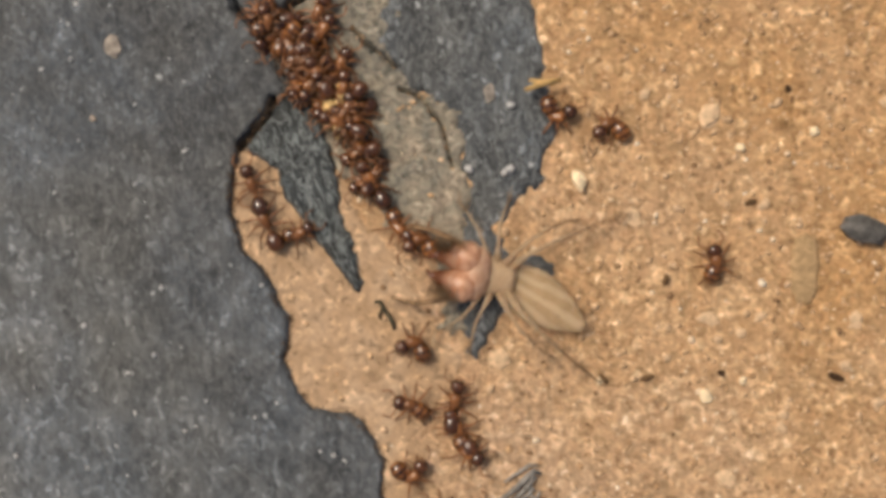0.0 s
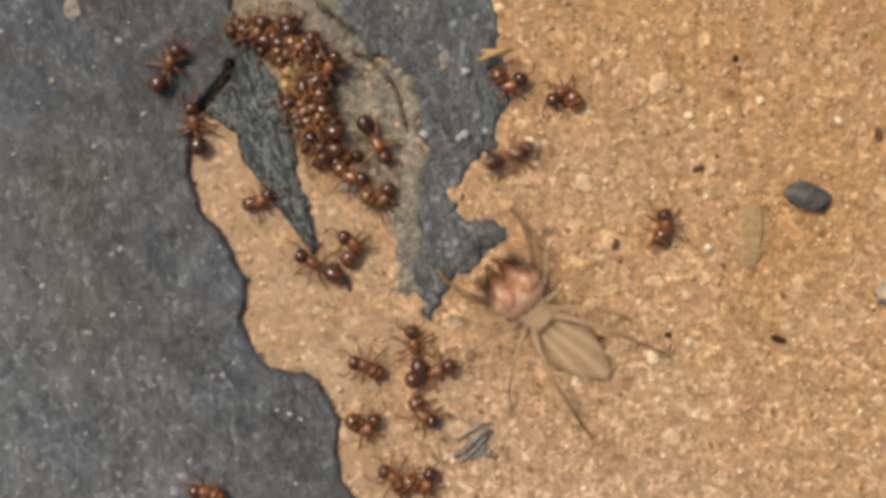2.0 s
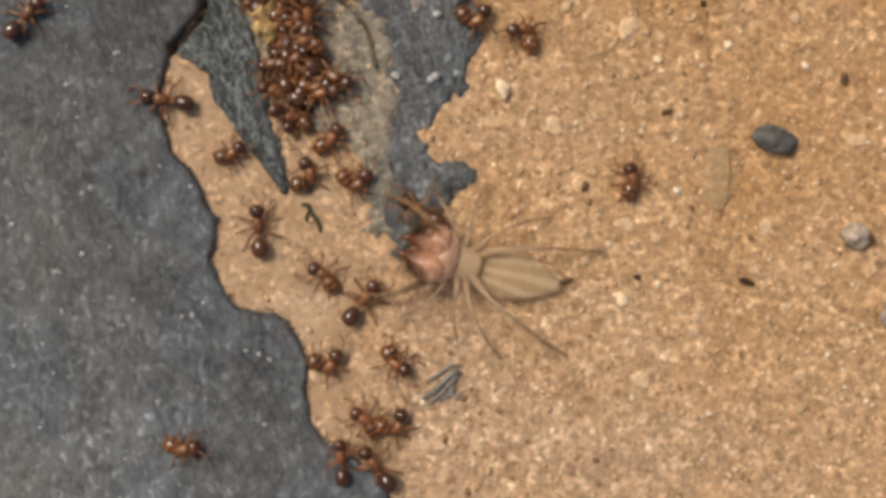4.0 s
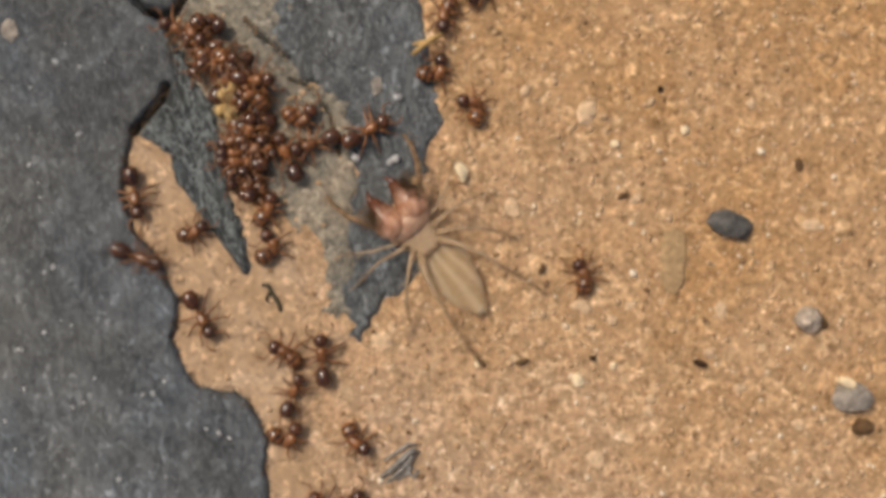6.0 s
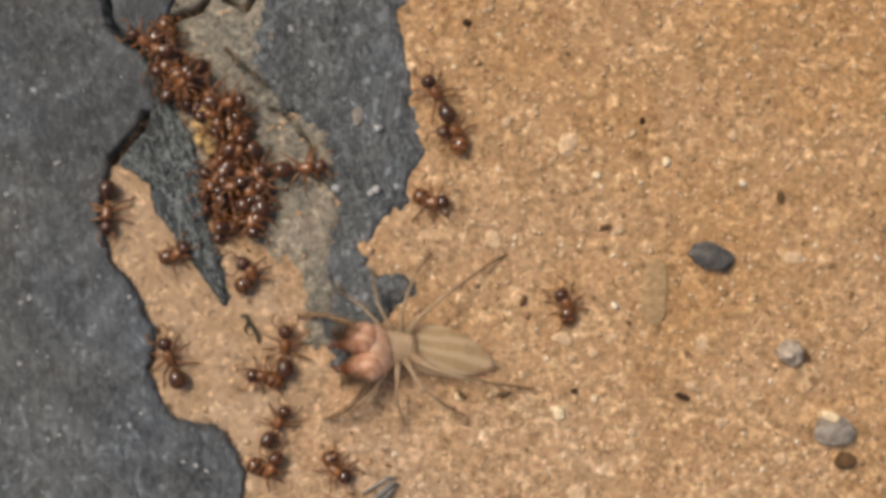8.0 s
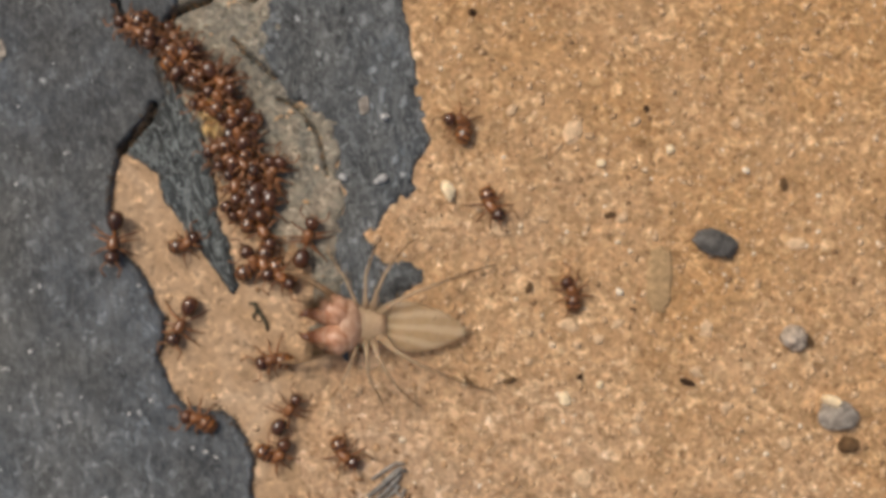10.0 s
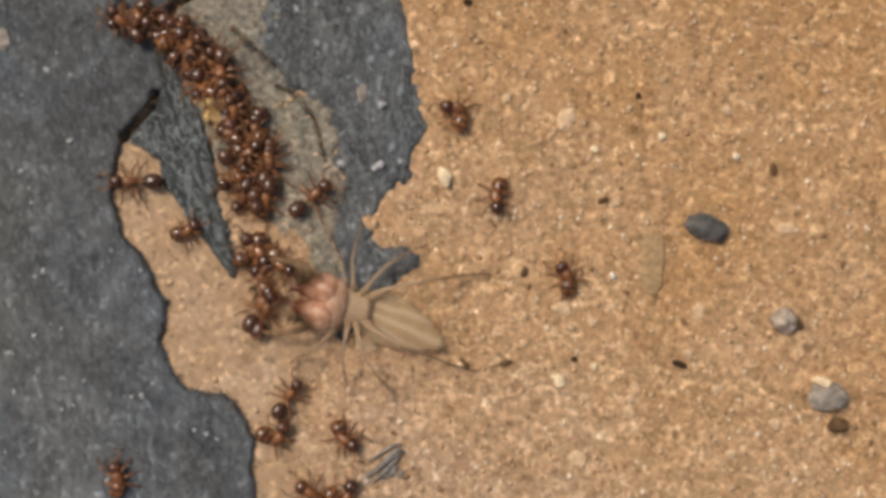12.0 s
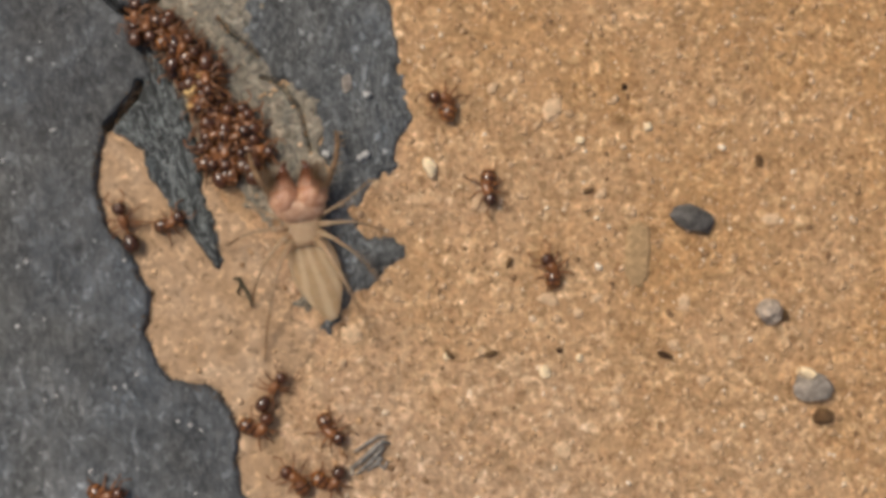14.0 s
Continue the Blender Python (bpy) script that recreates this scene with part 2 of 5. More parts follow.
SAND = sand_material()
BED = bed_material()
ASPHALT = asphalt_material("grey_cement_coat", (0.077, 0.083, 0.087), 12, 0.62, pale=(0.19, 0.19, 0.185), scratch=0.45, flecks=0.4, tone_drift=1.0)
BLUE_COAT = asphalt_material("blue_grey_cement_coat", (0.079, 0.084, 0.085), 6, 0.6, pale=(0.25, 0.26, 0.25), scratch=0.55, flecks=0.7, along=0.6)
SLIVER = asphalt_material("dark_slate_flake", (0.029, 0.034, 0.034), 19, 0.85, pale=(0.36, 0.39, 0.38), scratch=0.6, flecks=0.8, along=0.42)
PLASTER = plaster_material()
GRAINS = grain_material()
GREY_STONE = stone_material("dark_grey_stone", (0.150, 0.142, 0.130), 0.75)
WHITE_STONE = stone_material("whitish_stone", (0.60, 0.49, 0.38), 0.55)
ASH_STONE = stone_material("ash_grey_stone", (0.40, 0.345, 0.285), 0.75)
PALE_STONE = stone_material("cream_quartz", (0.72, 0.50, 0.30), 0.15, 0.7, 0.06)
BRIGHT_STONE = stone_material("pale_cream_quartz", (0.93, 0.74, 0.47), 0.12, 0.7, 0.1)
WHITE_CHIP = stone_material("white_quartz", (0.62, 0.61, 0.58), 0.12)
TAN_STONE = stone_material("tan_flake", (0.43, 0.285, 0.145), 0.25, 0.7, 0.08)
DARK_CHIP = stone_material("dark_brown_chip", (0.068, 0.036, 0.018))
BROWN_CHIP = stone_material("brown_chip", (0.17, 0.098, 0.046))
FIBRE = stone_material("grey_green_fibre", (0.09, 0.08, 0.05))
GREY_SHRED = stone_material("grey_shred", (0.31, 0.285, 0.25), 0.6)
STRAW = stone_material("yellow_straw", (0.62, 0.40, 0.16), 0.25)
CRUMB = stone_material("yellow_crumb", (0.72, 0.49, 0.21), 0.8, 0.5)
ANT_RED = chitin_material("ant_red_brown", (0.14, 0.046, 0.011), (0.34, 0.13, 0.03), 0.3)
ANT_DARK = chitin_material("ant_dark_brown", (0.024, 0.008, 0.003), (0.13, 0.042, 0.010), 0.17)
ANT_LEG = chitin_material("ant_leg_brown", (0.13, 0.046, 0.013), (0.29, 0.115, 0.034), 0.4)
CREAM = pale_material("cream_skin", (0.50, 0.34, 0.20), (0.62, 0.44, 0.27), 0.4, None, 0.85)
ABDOMEN = pale_material("striped_abdomen", (0.545, 0.378, 0.20), (0.63, 0.445, 0.25), 0.55, (0.765, 0.58, 0.36), 0.6)
PINK = pale_material("pink_jaw", (0.46, 0.20, 0.10), (0.70, 0.42, 0.27), 0.13, None, 1.0, (0.13, 0.045, 0.018))
SHIELD = pale_material("tan_pink_shield", (0.50, 0.28, 0.165), (0.70, 0.46, 0.31), 0.10)
JAW_TIP = chitin_material("dark_jaw_tip", (0.08, 0.025, 0.01), (0.16, 0.05, 0.02), 0.25)
LIMB = pale_material("limb_skin", (0.50, 0.345, 0.20), (0.64, 0.47, 0.30), 0.4, None, 0.62)
LIMB_END = pale_material("limb_end_brown", (0.17, 0.10, 0.05), (0.34, 0.21, 0.11), 0.4, None, 0.85)
ANT_AMBER = chitin_material("ant_amber_gaster", (0.06, 0.019, 0.004), (0.30, 0.11, 0.025), 0.17, 0.85)
EYE_BLACK = chitin_material("eye_black", (0.01, 0.008, 0.006), (0.02, 0.014, 0.01), 0.1)


# ---- the lie of the ground, in millimetres ----
def hashed(i, j, seed):
    h = np.sin(i * 127.1 + j * 311.7 + seed * 74.7) * 43758.5453
    return h - np.floor(h)


def value_noise(x, y, seed=0):
    i, j = np.floor(x), np.floor(y)
    u, v = x - i, y - j
    u, v = u * u * (3 - 2 * u), v * v * (3 - 2 * v)
    a, b = hashed(i, j, seed), hashed(i + 1, j, seed)
    c, d = hashed(i, j + 1, seed), hashed(i + 1, j + 1, seed)
    return (a + (b - a) * u) * (1 - v) + (c + (d - c) * u) * v - 0.5


def rough_noise(x, y, scale, octaves=4, seed=0):
    total, amp = 0.0, 1.0
    for k in range(octaves):
        total = total + amp * value_noise(x * scale, y * scale, seed + 17 * k)
        scale, amp = scale * 2.03, amp * 0.5
    return total


def inside(x, y, outline):
    """Distance to an outline: plus inside, minus outside."""
    x, y = np.asarray(x, float), np.asarray(y, float)
    best, odd = np.full(x.shape, 1e9), np.zeros(x.shape, bool)
    for (ax, ay), (bx, by) in zip(outline, outline[1:] + outline[:1]):
        ex, ey = bx - ax, by - ay
        k = np.clip(((x - ax) * ex + (y - ay) * ey) / (ex * ex + ey * ey + 1e-9), 0, 1)
        best = np.minimum(best, np.hypot(x - ax - k * ex, y - ay - k * ey))
        with np.errstate(divide="ignore", invalid="ignore"):
            cross = ((ay > y) != (by > y)) & (x < ex * (y - ay) / (ey if ey else 1e-9) + ax)
        odd ^= cross
    return np.where(odd, best, -best)


def near_line(x, y, line):
    best = np.full(np.shape(x), 1e9)
    for (ax, ay), (bx, by) in zip(line, line[1:]):
        ex, ey = bx - ax, by - ay
        k = np.clip(((x - ax) * ex + (y - ay) * ey) / (ex * ex + ey * ey + 1e-9), 0, 1)
        best = np.minimum(best, np.hypot(x - ax - k * ex, y - ay - k * ey))
    return best


def step(v, lo, hi):
    k = np.clip((v - lo) / (hi - lo), 0, 1)
    return k * k * (3 - 2 * k)


# outlines of the broken coat, and the cracks in it
SLAB_OUTLINE = [(-31000.0, 31000.0), (-17.39, 31000.0), (-16.82, 18.43), (-17.2, 16.05), (-18.46, 14.75), (-18.85, 14.02), (-18.35, 12.37), (-17.85, 10.76), (-18.54, 9.62), (-19.15, 9.23), (-20.0, 8.08), (-21.07, 7.01), (-21.45, 4.64), (-21.68, 2.72), (-20.84, 0.23), (-18.92, -2.45), (-18.08, -4.37), (-18.46, -7.05), (-17.58, -9.23), (-16.63, -10.38), (-14.14, -10.69), (-12.72, -12.41), (-12.03, -13.94), (-12.22, -16.05), (-11.84, -17.97), (-10.88, -19.5), (-8.58, -20.84), (-7.05, -21.87), (-5.13, -25.63), (-3.22, -30.99), (-3.4, -40.0), (-3.6, -31000.0), (-31000.0, -31000.0)]
TONGUE_OUTLINE = [(-12.79, 246.73), (-12.99, 16.13), (-12.87, 13.45), (-11.95, 11.99), (-10.69, 10.69), (-9.04, 9.69), (-7.74, 8.31), (-7.05, 6.36), (-6.86, 4.25), (-7.2, 1.95), (-7.35, 0.04), (-6.82, -1.88), (-7.28, -3.98), (-7.51, -5.25), (-6.59, -6.32), (-5.82, -7.93), (-4.94, -6.47), (-3.6, -5.02), (-2.38, -3.98), (-1.3, -2.83), (-0.23, -1.49), (-1.49, -0.65), (-3.03, -0.54), (-3.6, 0.34), (-3.75, 1.11), (-2.99, 2.34), (-1.26, 3.79), (-0.31, 5.4), (0.15, 7.32), (0.08, 10.57), (-0.46, 12.49), (-1.0, 14.59), (-1.03, 246.73)]
SLIVER_OUTLINE = [(-20.26, 14.52), (-18.54, 14.52), (-17.85, 13.68), (-17.24, 12.45), (-16.55, 10.76), (-15.86, 9.39), (-15.17, 8.08), (-14.63, 6.17), (-14.25, 4.25), (-13.94, 1.95), (-13.1, -0.7), (-12.75, -2.5), (-12.85, -4.3), (-13.95, -2.7), (-15.25, -1.2), (-16.4, 0.4), (-17.4, 1.75), (-18.4, 3.5), (-18.92, 5.21), (-19.92, 6.09), (-21.22, 6.4), (-20.99, 7.16), (-19.54, 9.62), (-20.0, 11.53)]
BED_OUTLINE = [(-22.75, 7.89), (-17.39, 7.7), (-14.71, 7.7), (-12.79, 4.25), (-11.65, 1.95), (-8.58, -1.49), (-7.43, -4.94), (-6.59, -7.62), (-7.43, -10.69), (-8.39, -12.6), (-7.05, -15.67), (-5.13, -19.5), (-3.22, -26.01), (-7.05, -27.16), (-14.71, -19.5), (-20.07, -10.69), (-23.14, -0.34)]
PLASTER_OUTLINE = [(-20.07, 15.36), (-18.54, 20.72), (-11.65, 32.22), (-10.11, 19.19), (-10.11, 13.06), (-8.58, 11.15), (-6.67, 9.23), (-5.13, 6.55), (-5.13, 3.87), (-5.71, 0.8), (-5.52, -2.26), (-6.28, -5.71), (-8.01, -5.13), (-8.58, -1.88), (-9.73, 0.04), (-11.26, 1.57), (-12.99, 3.1), (-14.71, 4.25), (-16.63, 7.89), (-18.92, 10.57), (-19.69, 12.68), (-20.46, 14.21)]
CRACKS = [([(-20.0, 15.21), (-19.46, 14.82), (-18.69, 14.75)], 0.42, 1.6), ([(-13.56, 18.2), (-12.87, 17.81), (-12.03, 17.35), (-11.65, 18.04)], 0.22, 1.4), ([(-21.83, 18.43), (-21.15, 16.28), (-20.46, 15.59), (-19.54, 14.86), (-18.85, 14.71), (-18.16, 15.21), (-17.47, 16.36), (-16.17, 16.97), (-15.09, 17.43), (-14.48, 18.43)], 0.27, 1.8), ([(-18.85, 10.07), (-19.15, 9.08), (-20.0, 8.24), (-21.07, 7.01)], 0.30, 1.8), ([(-13.56, 14.67), (-12.87, 13.91), (-12.03, 13.37), (-11.26, 12.6), (-10.5, 11.91)], 0.13, 1.0), ([(-10.5, 10.53), (-9.04, 9.77), (-7.66, 8.24), (-7.05, 5.4)], 0.14, 0.9)]


def groove(x, y):
    """How far the cracks cut down."""
    wobble = 0.22 * rough_noise(x, y, 0.9, 3, 5)
    cut = 0.0
    for line, half, deep in CRACKS:
        cut = cut + deep * (1 - step(near_line(x + wobble, y + wobble, line), half * 0.45, half * 1.1))
    return cut


def sand_height(x, y):
    return 0.10 * rough_noise(x, y, 0.12, 3, 1) + 0.10 * rough_noise(x, y, 1.3, 3, 2) - groove(x, y)


def coat_edge(x, y, outline, jag, seed):
    return inside(x, y, outline) + jag * (1.1 * rough_noise(x, y, 0.55, 2, seed) + 0.7 * rough_noise(x, y, 1.9, 3, seed + 3))


def coat_height(x, y, coat):
    outline, thick, edge, jag, seed, lumps = coat
    e = coat_edge(x, y, outline, jag, seed)
    top = thick + lumps * (rough_noise(x, y, 0.25, 3, seed + 7) + 0.55 * rough_noise(x, y, 1.1, 3, seed + 9))
    return (top + 0.35) * step(e, -0.12, edge) - 0.35 - groove(x, y), e


# outline, thickness, width of the broken edge, raggedness, seed, unevenness
COATS = {
    "slab": (SLAB_OUTLINE, 0.52, 0.26, 0.30, 21, 0.10),
    "tongue": (TONGUE_OUTLINE, 0.22, 1.0, 0.85, 41, 0.12),
    "sliver": (SLIVER_OUTLINE, 0.42, 0.6, 0.42, 61, 0.20),
    "bed": (BED_OUTLINE, 0.10, 1.6, 1.2, 95, 0.06),
    "plaster": (PLASTER_OUTLINE, 0.20, 0.9, 1.4, 81, 0.13),
}


def surface(x, y):
    """The height of the top of whatever lies at x, y."""
    x, y = np.atleast_1d(np.asarray(x, float)), np.atleast_1d(np.asarray(y, float))
    h = sand_height(x, y) + groove(x, y)
    for coat in COATS.values():
        h = np.maximum(h, coat_height(x, y, coat)[0] + groove(x, y))
    return h


def spaced(lo, hi, cell, far_lo, far_hi):
    """Even steps from lo to hi, then ever wider ones out to far_lo and far_hi."""
    mid = list(np.arange(lo, hi + cell / 2, cell))
    for sign, end, far in ((-1, lo, far_lo), (1, hi, far_hi)):
        at, gap, out = end, cell, []
        while sign * (far - at) > 0:
            gap *= 1.35
            at = at + sign * gap
            out.append(at)
        mid = out[::-1] + mid if sign < 0 else mid + out
    return np.array(mid)


def sheet(name, xs, ys, height, keep, material):
    gx, gy = np.meshgrid(xs, ys)
    z = height(gx, gy)
    n, m = gx.shape
    ids = np.arange(n * m).reshape(n, m)
    quads = np.stack([ids[:-1, :-1], ids[:-1, 1:], ids[1:, 1:], ids[1:, :-1]], -1).reshape(-1, 4)
    if keep is not None:
        quads = quads[keep(gx, gy).reshape(-1)[quads].any(1)]
    used, quads = np.unique(quads, return_inverse=True)
    points = np.stack([gx, gy, z], -1).reshape(-1, 3)[used] * MM
    mesh = bpy.data.meshes.new(name)
    mesh.from_pydata(points.tolist(), [], quads.reshape(-1, 4).tolist())
    mesh.polygons.foreach_set("use_smooth", [True] * len(mesh.polygons))
    mesh.materials.append(material)
    return new(name, mesh)


ground = tagged(sheet("ground", spaced(-26, 36, 0.22, -30000, 30000), spaced(-25, 23, 0.22, -30000, 30000), sand_height, None, SAND),
                "orange-tan sandy concrete ground with fine grit", "ground", kind="structure")


def coat_sheet(name, key, xs, ys, material, label):
    coat = COATS[key]
    ob = sheet(name, xs, ys, lambda x, y: coat_height(x, y, coat)[0], lambda x, y: coat_edge(x, y, coat[0], coat[3], coat[4]) > -0.15, material)
    return tagged(ob, label, "cement coat", kind="structure")


coat_sheet("pavement_coat", "slab", spaced(-40, -1, 0.2, -30000, -1), spaced(-29, 23, 0.2, -30000, 30000), ASPHALT, "dark blue-grey cement coat, mottled, with a broken edge over tan ground")
coat_sheet("pavement_tongue", "tongue", np.arange(-16, 2, 0.16), spaced(-9, 23, 0.16, -9, 300), BLUE_COAT, "blue-grey ragged tongue of cement coat on tan ground")
coat_sheet("pavement_sliver", "sliver", np.arange(-24, -10, 0.14), np.arange(-6, 20, 0.14), SLIVER, "dark slate-grey splinter of cement coat with scratched surface")
coat_sheet("pavement_bed", "bed", np.arange(-24, 1, 0.22), np.arange(-28, 8, 0.22), BED, "smooth pale beige mortar bed along the broken coat")
coat_sheet("pavement_plaster", "plaster", np.arange(-22, -4, 0.16), spaced(-8, 23, 0.16, -8, 60), PLASTER, "dusty beige and grey worn plaster patch")


# ---- small builders ----
def part(name, bm, material, parent=None, label="", at=None):
    for f in bm.faces:
        f.smooth = True
    mesh = bpy.data.meshes.new(name)
    bm.to_mesh(mesh)
    bm.free()
    mesh.materials.append(material)
    ob = new(name, mesh)
    if parent:
        ob.parent = parent
    if at:
        ob.location = [v * MM for v in at]
    return tagged(ob, label)


def loft(bm, rings, n=12, closed=True):
    """Rings (centre, direction-less): (x, y, z, half width, half height), along x."""
    loops = []
    for x, y, z, w, h in rings:
        loops.append([bm.verts.new((x * MM, (y + w * math.cos(a)) * MM, (z + h * math.sin(a)) * MM)) for a in [2 * math.pi * k / n for k in range(n)]])
    for a, b in zip(loops, loops[1:]):
        for k in range(n):
            bm.faces.new((a[k], a[(k + 1) % n], b[(k + 1) % n], b[k]))
    bm.faces.new(loops[0][::-1])
    bm.faces.new(loops[-1])
    bmesh.ops.recalc_face_normals(bm, faces=bm.faces)
    return bm


def egg(x0, x1, w, h, z, blunt=0.0, y=0.0, count=9, n=12, droop=0.0, bands=0):
    """A body segment from x0 to x1, widest shifted by blunt."""
    rings = []
    for k in range(count):
        s = k / (count - 1)
        a = math.pi * (0.03 + 0.94 * s)
        r = math.sin(a) ** 0.8 * (1 + blunt * math.cos(a))
        if bands:
            r *= 1 - 0.05 * (k % 2)
        rings.append((x0 + (x1 - x0) * (0.5 - 0.5 * math.cos(a)), y, z + droop * s * s, w * r, h * r))
    return loft(bmesh.new(), rings, n)


def tube(bm, points, radii, n=6):
    points = [Vector(p) for p in points]
    loops = []
    for k, p in enumerate(points):
        d = (points[min(k + 1, len(points) - 1)] - points[max(k - 1, 0)]).normalized()
        side = d.cross(Vector((0, 0, 1)) if abs(d.z) < 0.9 else Vector((1, 0, 0))).normalized()
        up = side.cross(d)
        loops.append([bm.verts.new((p + radii[k] * (side * math.cos(a) + up * math.sin(a))) * MM) for a in [2 * math.pi * j / n for j in range(n)]])
    for a, b in zip(loops, loops[1:]):
        for k in range(n):
            bm.faces.new((a[k], a[(k + 1) % n], b[(k + 1) % n], b[k]))
    bm.faces.new(loops[0][::-1])
    bm.faces.new(loops[-1])
    bmesh.ops.recalc_face_normals(bm, faces=bm.faces)
    return bm


def grown(bm, k):
    """Shorter along x, fuller across, by k."""
    bm.transform(Matrix.Diagonal((0.78 * k, 1.03 * k, k, 1)))
    return bm


def lump(rx, ry, rz, seed, rough=0.24, cuts=3, planes=12):
    """A worn stone, resting on z = 0 with its lower fifth sunk."""
    bm = bmesh.new()
    bmesh.ops.create_icosphere(bm, subdivisions=cuts + 1, radius=1.0)
    for v in bm.verts:
        p = v.co * 1.3 + Vector((seed * 3.1, seed * 1.7, 0))
        k = 1 + rough * noise.noise(p) + 0.5 * rough * noise.noise(p * 2.7) + 0.35 * rough * noise.noise(p * 6.1)
        v.co = v.co * k
    rng = random.Random(seed)
    for _ in range(planes):
        # chip a flat face off the stone
        d = Vector((rng.gauss(0, 1), rng.gauss(0, 1), rng.gauss(0, 0.6))).normalized()
        cut = rng.uniform(0.72, 0.92)
        for v in bm.verts:
            over = v.co.dot(d) - cut
            if over > 0:
                v.co -= d * over * 0.9
    for v in bm.verts:
        v.co = Vector((v.co.x * rx, v.co.y * ry, (v.co.z + 0.6) * rz)) * MM
    return bm


# ---- grit: loose and half-sunk grains of sand on the ground ----
def grit(name, count, area, sizes, seed, material, label, keep, flat=0.7):
    rng = np.random.default_rng(seed)
    bm = bmesh.new()
    bmesh.ops.create_icosphere(bm, subdivisions=1, radius=1.0)
    base = np.array([v.co[:] for v in bm.verts])
    faces = np.array([[v.index for v in f.verts] for f in bm.faces])
    bm.free()
    x0, x1, y0, y1 = area
    x, y = rng.uniform(x0, x1, count), rng.uniform(y0, y1, count)
    good = keep(x, y)
    x, y = x[good], y[good]
    k = len(x)
    size = sizes[0] + (sizes[1] - sizes[0]) * rng.random(k) ** 3
    shape = size[:, None] * rng.uniform(0.65, 1.35, (k, 3)) * np.array([1, 1, flat])
    turn = rng.uniform(0, 2 * math.pi, k)
    p = base[None] * shape[:, None, :] * rng.uniform(0.8, 1.2, (k, len(base), 1))
    c, s = np.cos(turn)[:, None], np.sin(turn)[:, None]
    q = np.stack([p[..., 0] * c - p[..., 1] * s, p[..., 0] * s + p[..., 1] * c, p[..., 2]], -1)
    q = q + np.stack([x, y, surface(x, y) + 0.05 * size], -1)[:, None, :]
    mesh = bpy.data.meshes.new(name)
    mesh.from_pydata((q.reshape(-1, 3) * MM).tolist(), [], (faces[None] + (np.arange(k) * len(base))[:, None, None]).reshape(-1, 3).tolist())
    mesh.polygons.foreach_set("use_smooth", [True] * len(mesh.polygons))
    mesh.materials.append(material)
    return tagged(new(name, mesh), label, "grit", kind="stuff")


def on_sand(x, y):
    free = np.ones(x.shape, bool)
    for key in ("slab", "tongue", "sliver"):
        free &= coat_edge(x, y, COATS[key][0], COATS[key][3], COATS[key][4]) < -0.05
    return free


def grit_spots(x, y):
    """Thick on open sand, sparse on the smooth bed and the plaster."""
    thin = hashed(np.floor(x * 7), np.floor(y * 7), 4) < 0.12
    smooth = (coat_edge(x, y, BED_OUTLINE, 1.2, 95) > -0.4) | (coat_edge(x, y, PLASTER_OUTLINE, 1.4, 81) > 0)
    return on_sand(x, y) & (~smooth | thin) & (groove(x, y) < 0.02)


grit("sand_grit", 9000, (-24, 34, -24, 22), (0.06, 0.27), 3, GRAINS, "pale and brown sand grains half sunk in the ground", grit_spots, 0.3)


def on_coat(x, y):
    return coat_edge(x, y, SLAB_OUTLINE, 0.30, 21) > 0.6


WHITE_GRIT = stone_material("white_grit", (0.55, 0.55, 0.53), 0.3)
grit("coat_grit", 90, (-40, -8, -28, 22), (0.06, 0.26), 8, WHITE_GRIT, "whitish grit stuck in the grey cement coat", on_coat)


# brown of the rim's soil, with the shade beside the slab edge coloured in
RIM_SOIL_SHADE = stone_material("dark_soil_shade", (0.115, 0.074, 0.043), 0.6)


def at_rim(x, y):
    """A band along the rim of the coat, stain plus painted edge shade, of uneven width, thinning out inwards."""
    inward = coat_edge(x, y, SLAB_OUTLINE, 0.30, 21)
    wide = 0.42 + 0.6 * rough_noise(x, y, 1.1, 3, 77)
    out = 0.2 + 0.5 * rough_noise(x, y, 0.8, 3, 78)
    share = np.where(inward > 0, inward / np.maximum(wide, 0.05), -inward / np.maximum(out, 0.05))
    fade = hashed(np.floor(x * 31), np.floor(y * 31), 6) > np.clip(share, 0, 1)
    return (share < 1) & fade & (x > -24)


grit("edge_soil", 110000, (-24, 2, -28, 20), (0.03, 0.10), 14, RIM_SOIL_SHADE, "dark brown crumbs along the broken edges, for soil and the edge's shade", at_rim, 0.6)


# ---- stones and scraps ----
def stone(name, x, y, size, turn, seed, material, label, category="pebble", rough=0.24):
    ob = part(name, lump(*size, seed, rough, planes=0 if category == "flake" else 12), material, None, label)
    tagged(ob, category=category)
    ob.matrix_basis = mm_pose(x, y, float(surface(x, y)[0]) - 0.12 * size[2], 0, 0, turn)
    return ob


stone("pebble", 19.65, 0.57, (1.6, 1.12, 0.7), -18, 1, GREY_STONE, "dark slate-grey oval pebble lying on sandy ground", "pebble", 0.34)
stone("pebble", 24.82, -5.86, (1.0, 1.0, 0.85), 10, 2, WHITE_STONE, "whitish angular pebble on sandy ground", "pebble", 0.4)
# added brown chip: shade on the whitish pebble's right side, as a solid
stone("chip", 25.9, -6.17, (0.42, 0.62, 0.28), 15, 3, BROWN_CHIP, "dark brown chip added as the shaded right side of a whitish pebble", "chip")
stone("pebble", 27.81, -11.26, (1.45, 1.15, 0.9), -15, 4, ASH_STONE, "ash-grey rounded pebble with a white top")
stone("pebble", 27.43, -10.19, (0.75, 0.42, 1.05), -12, 5, BRIGHT_STONE, "small cream chip on top of an ash-grey pebble")
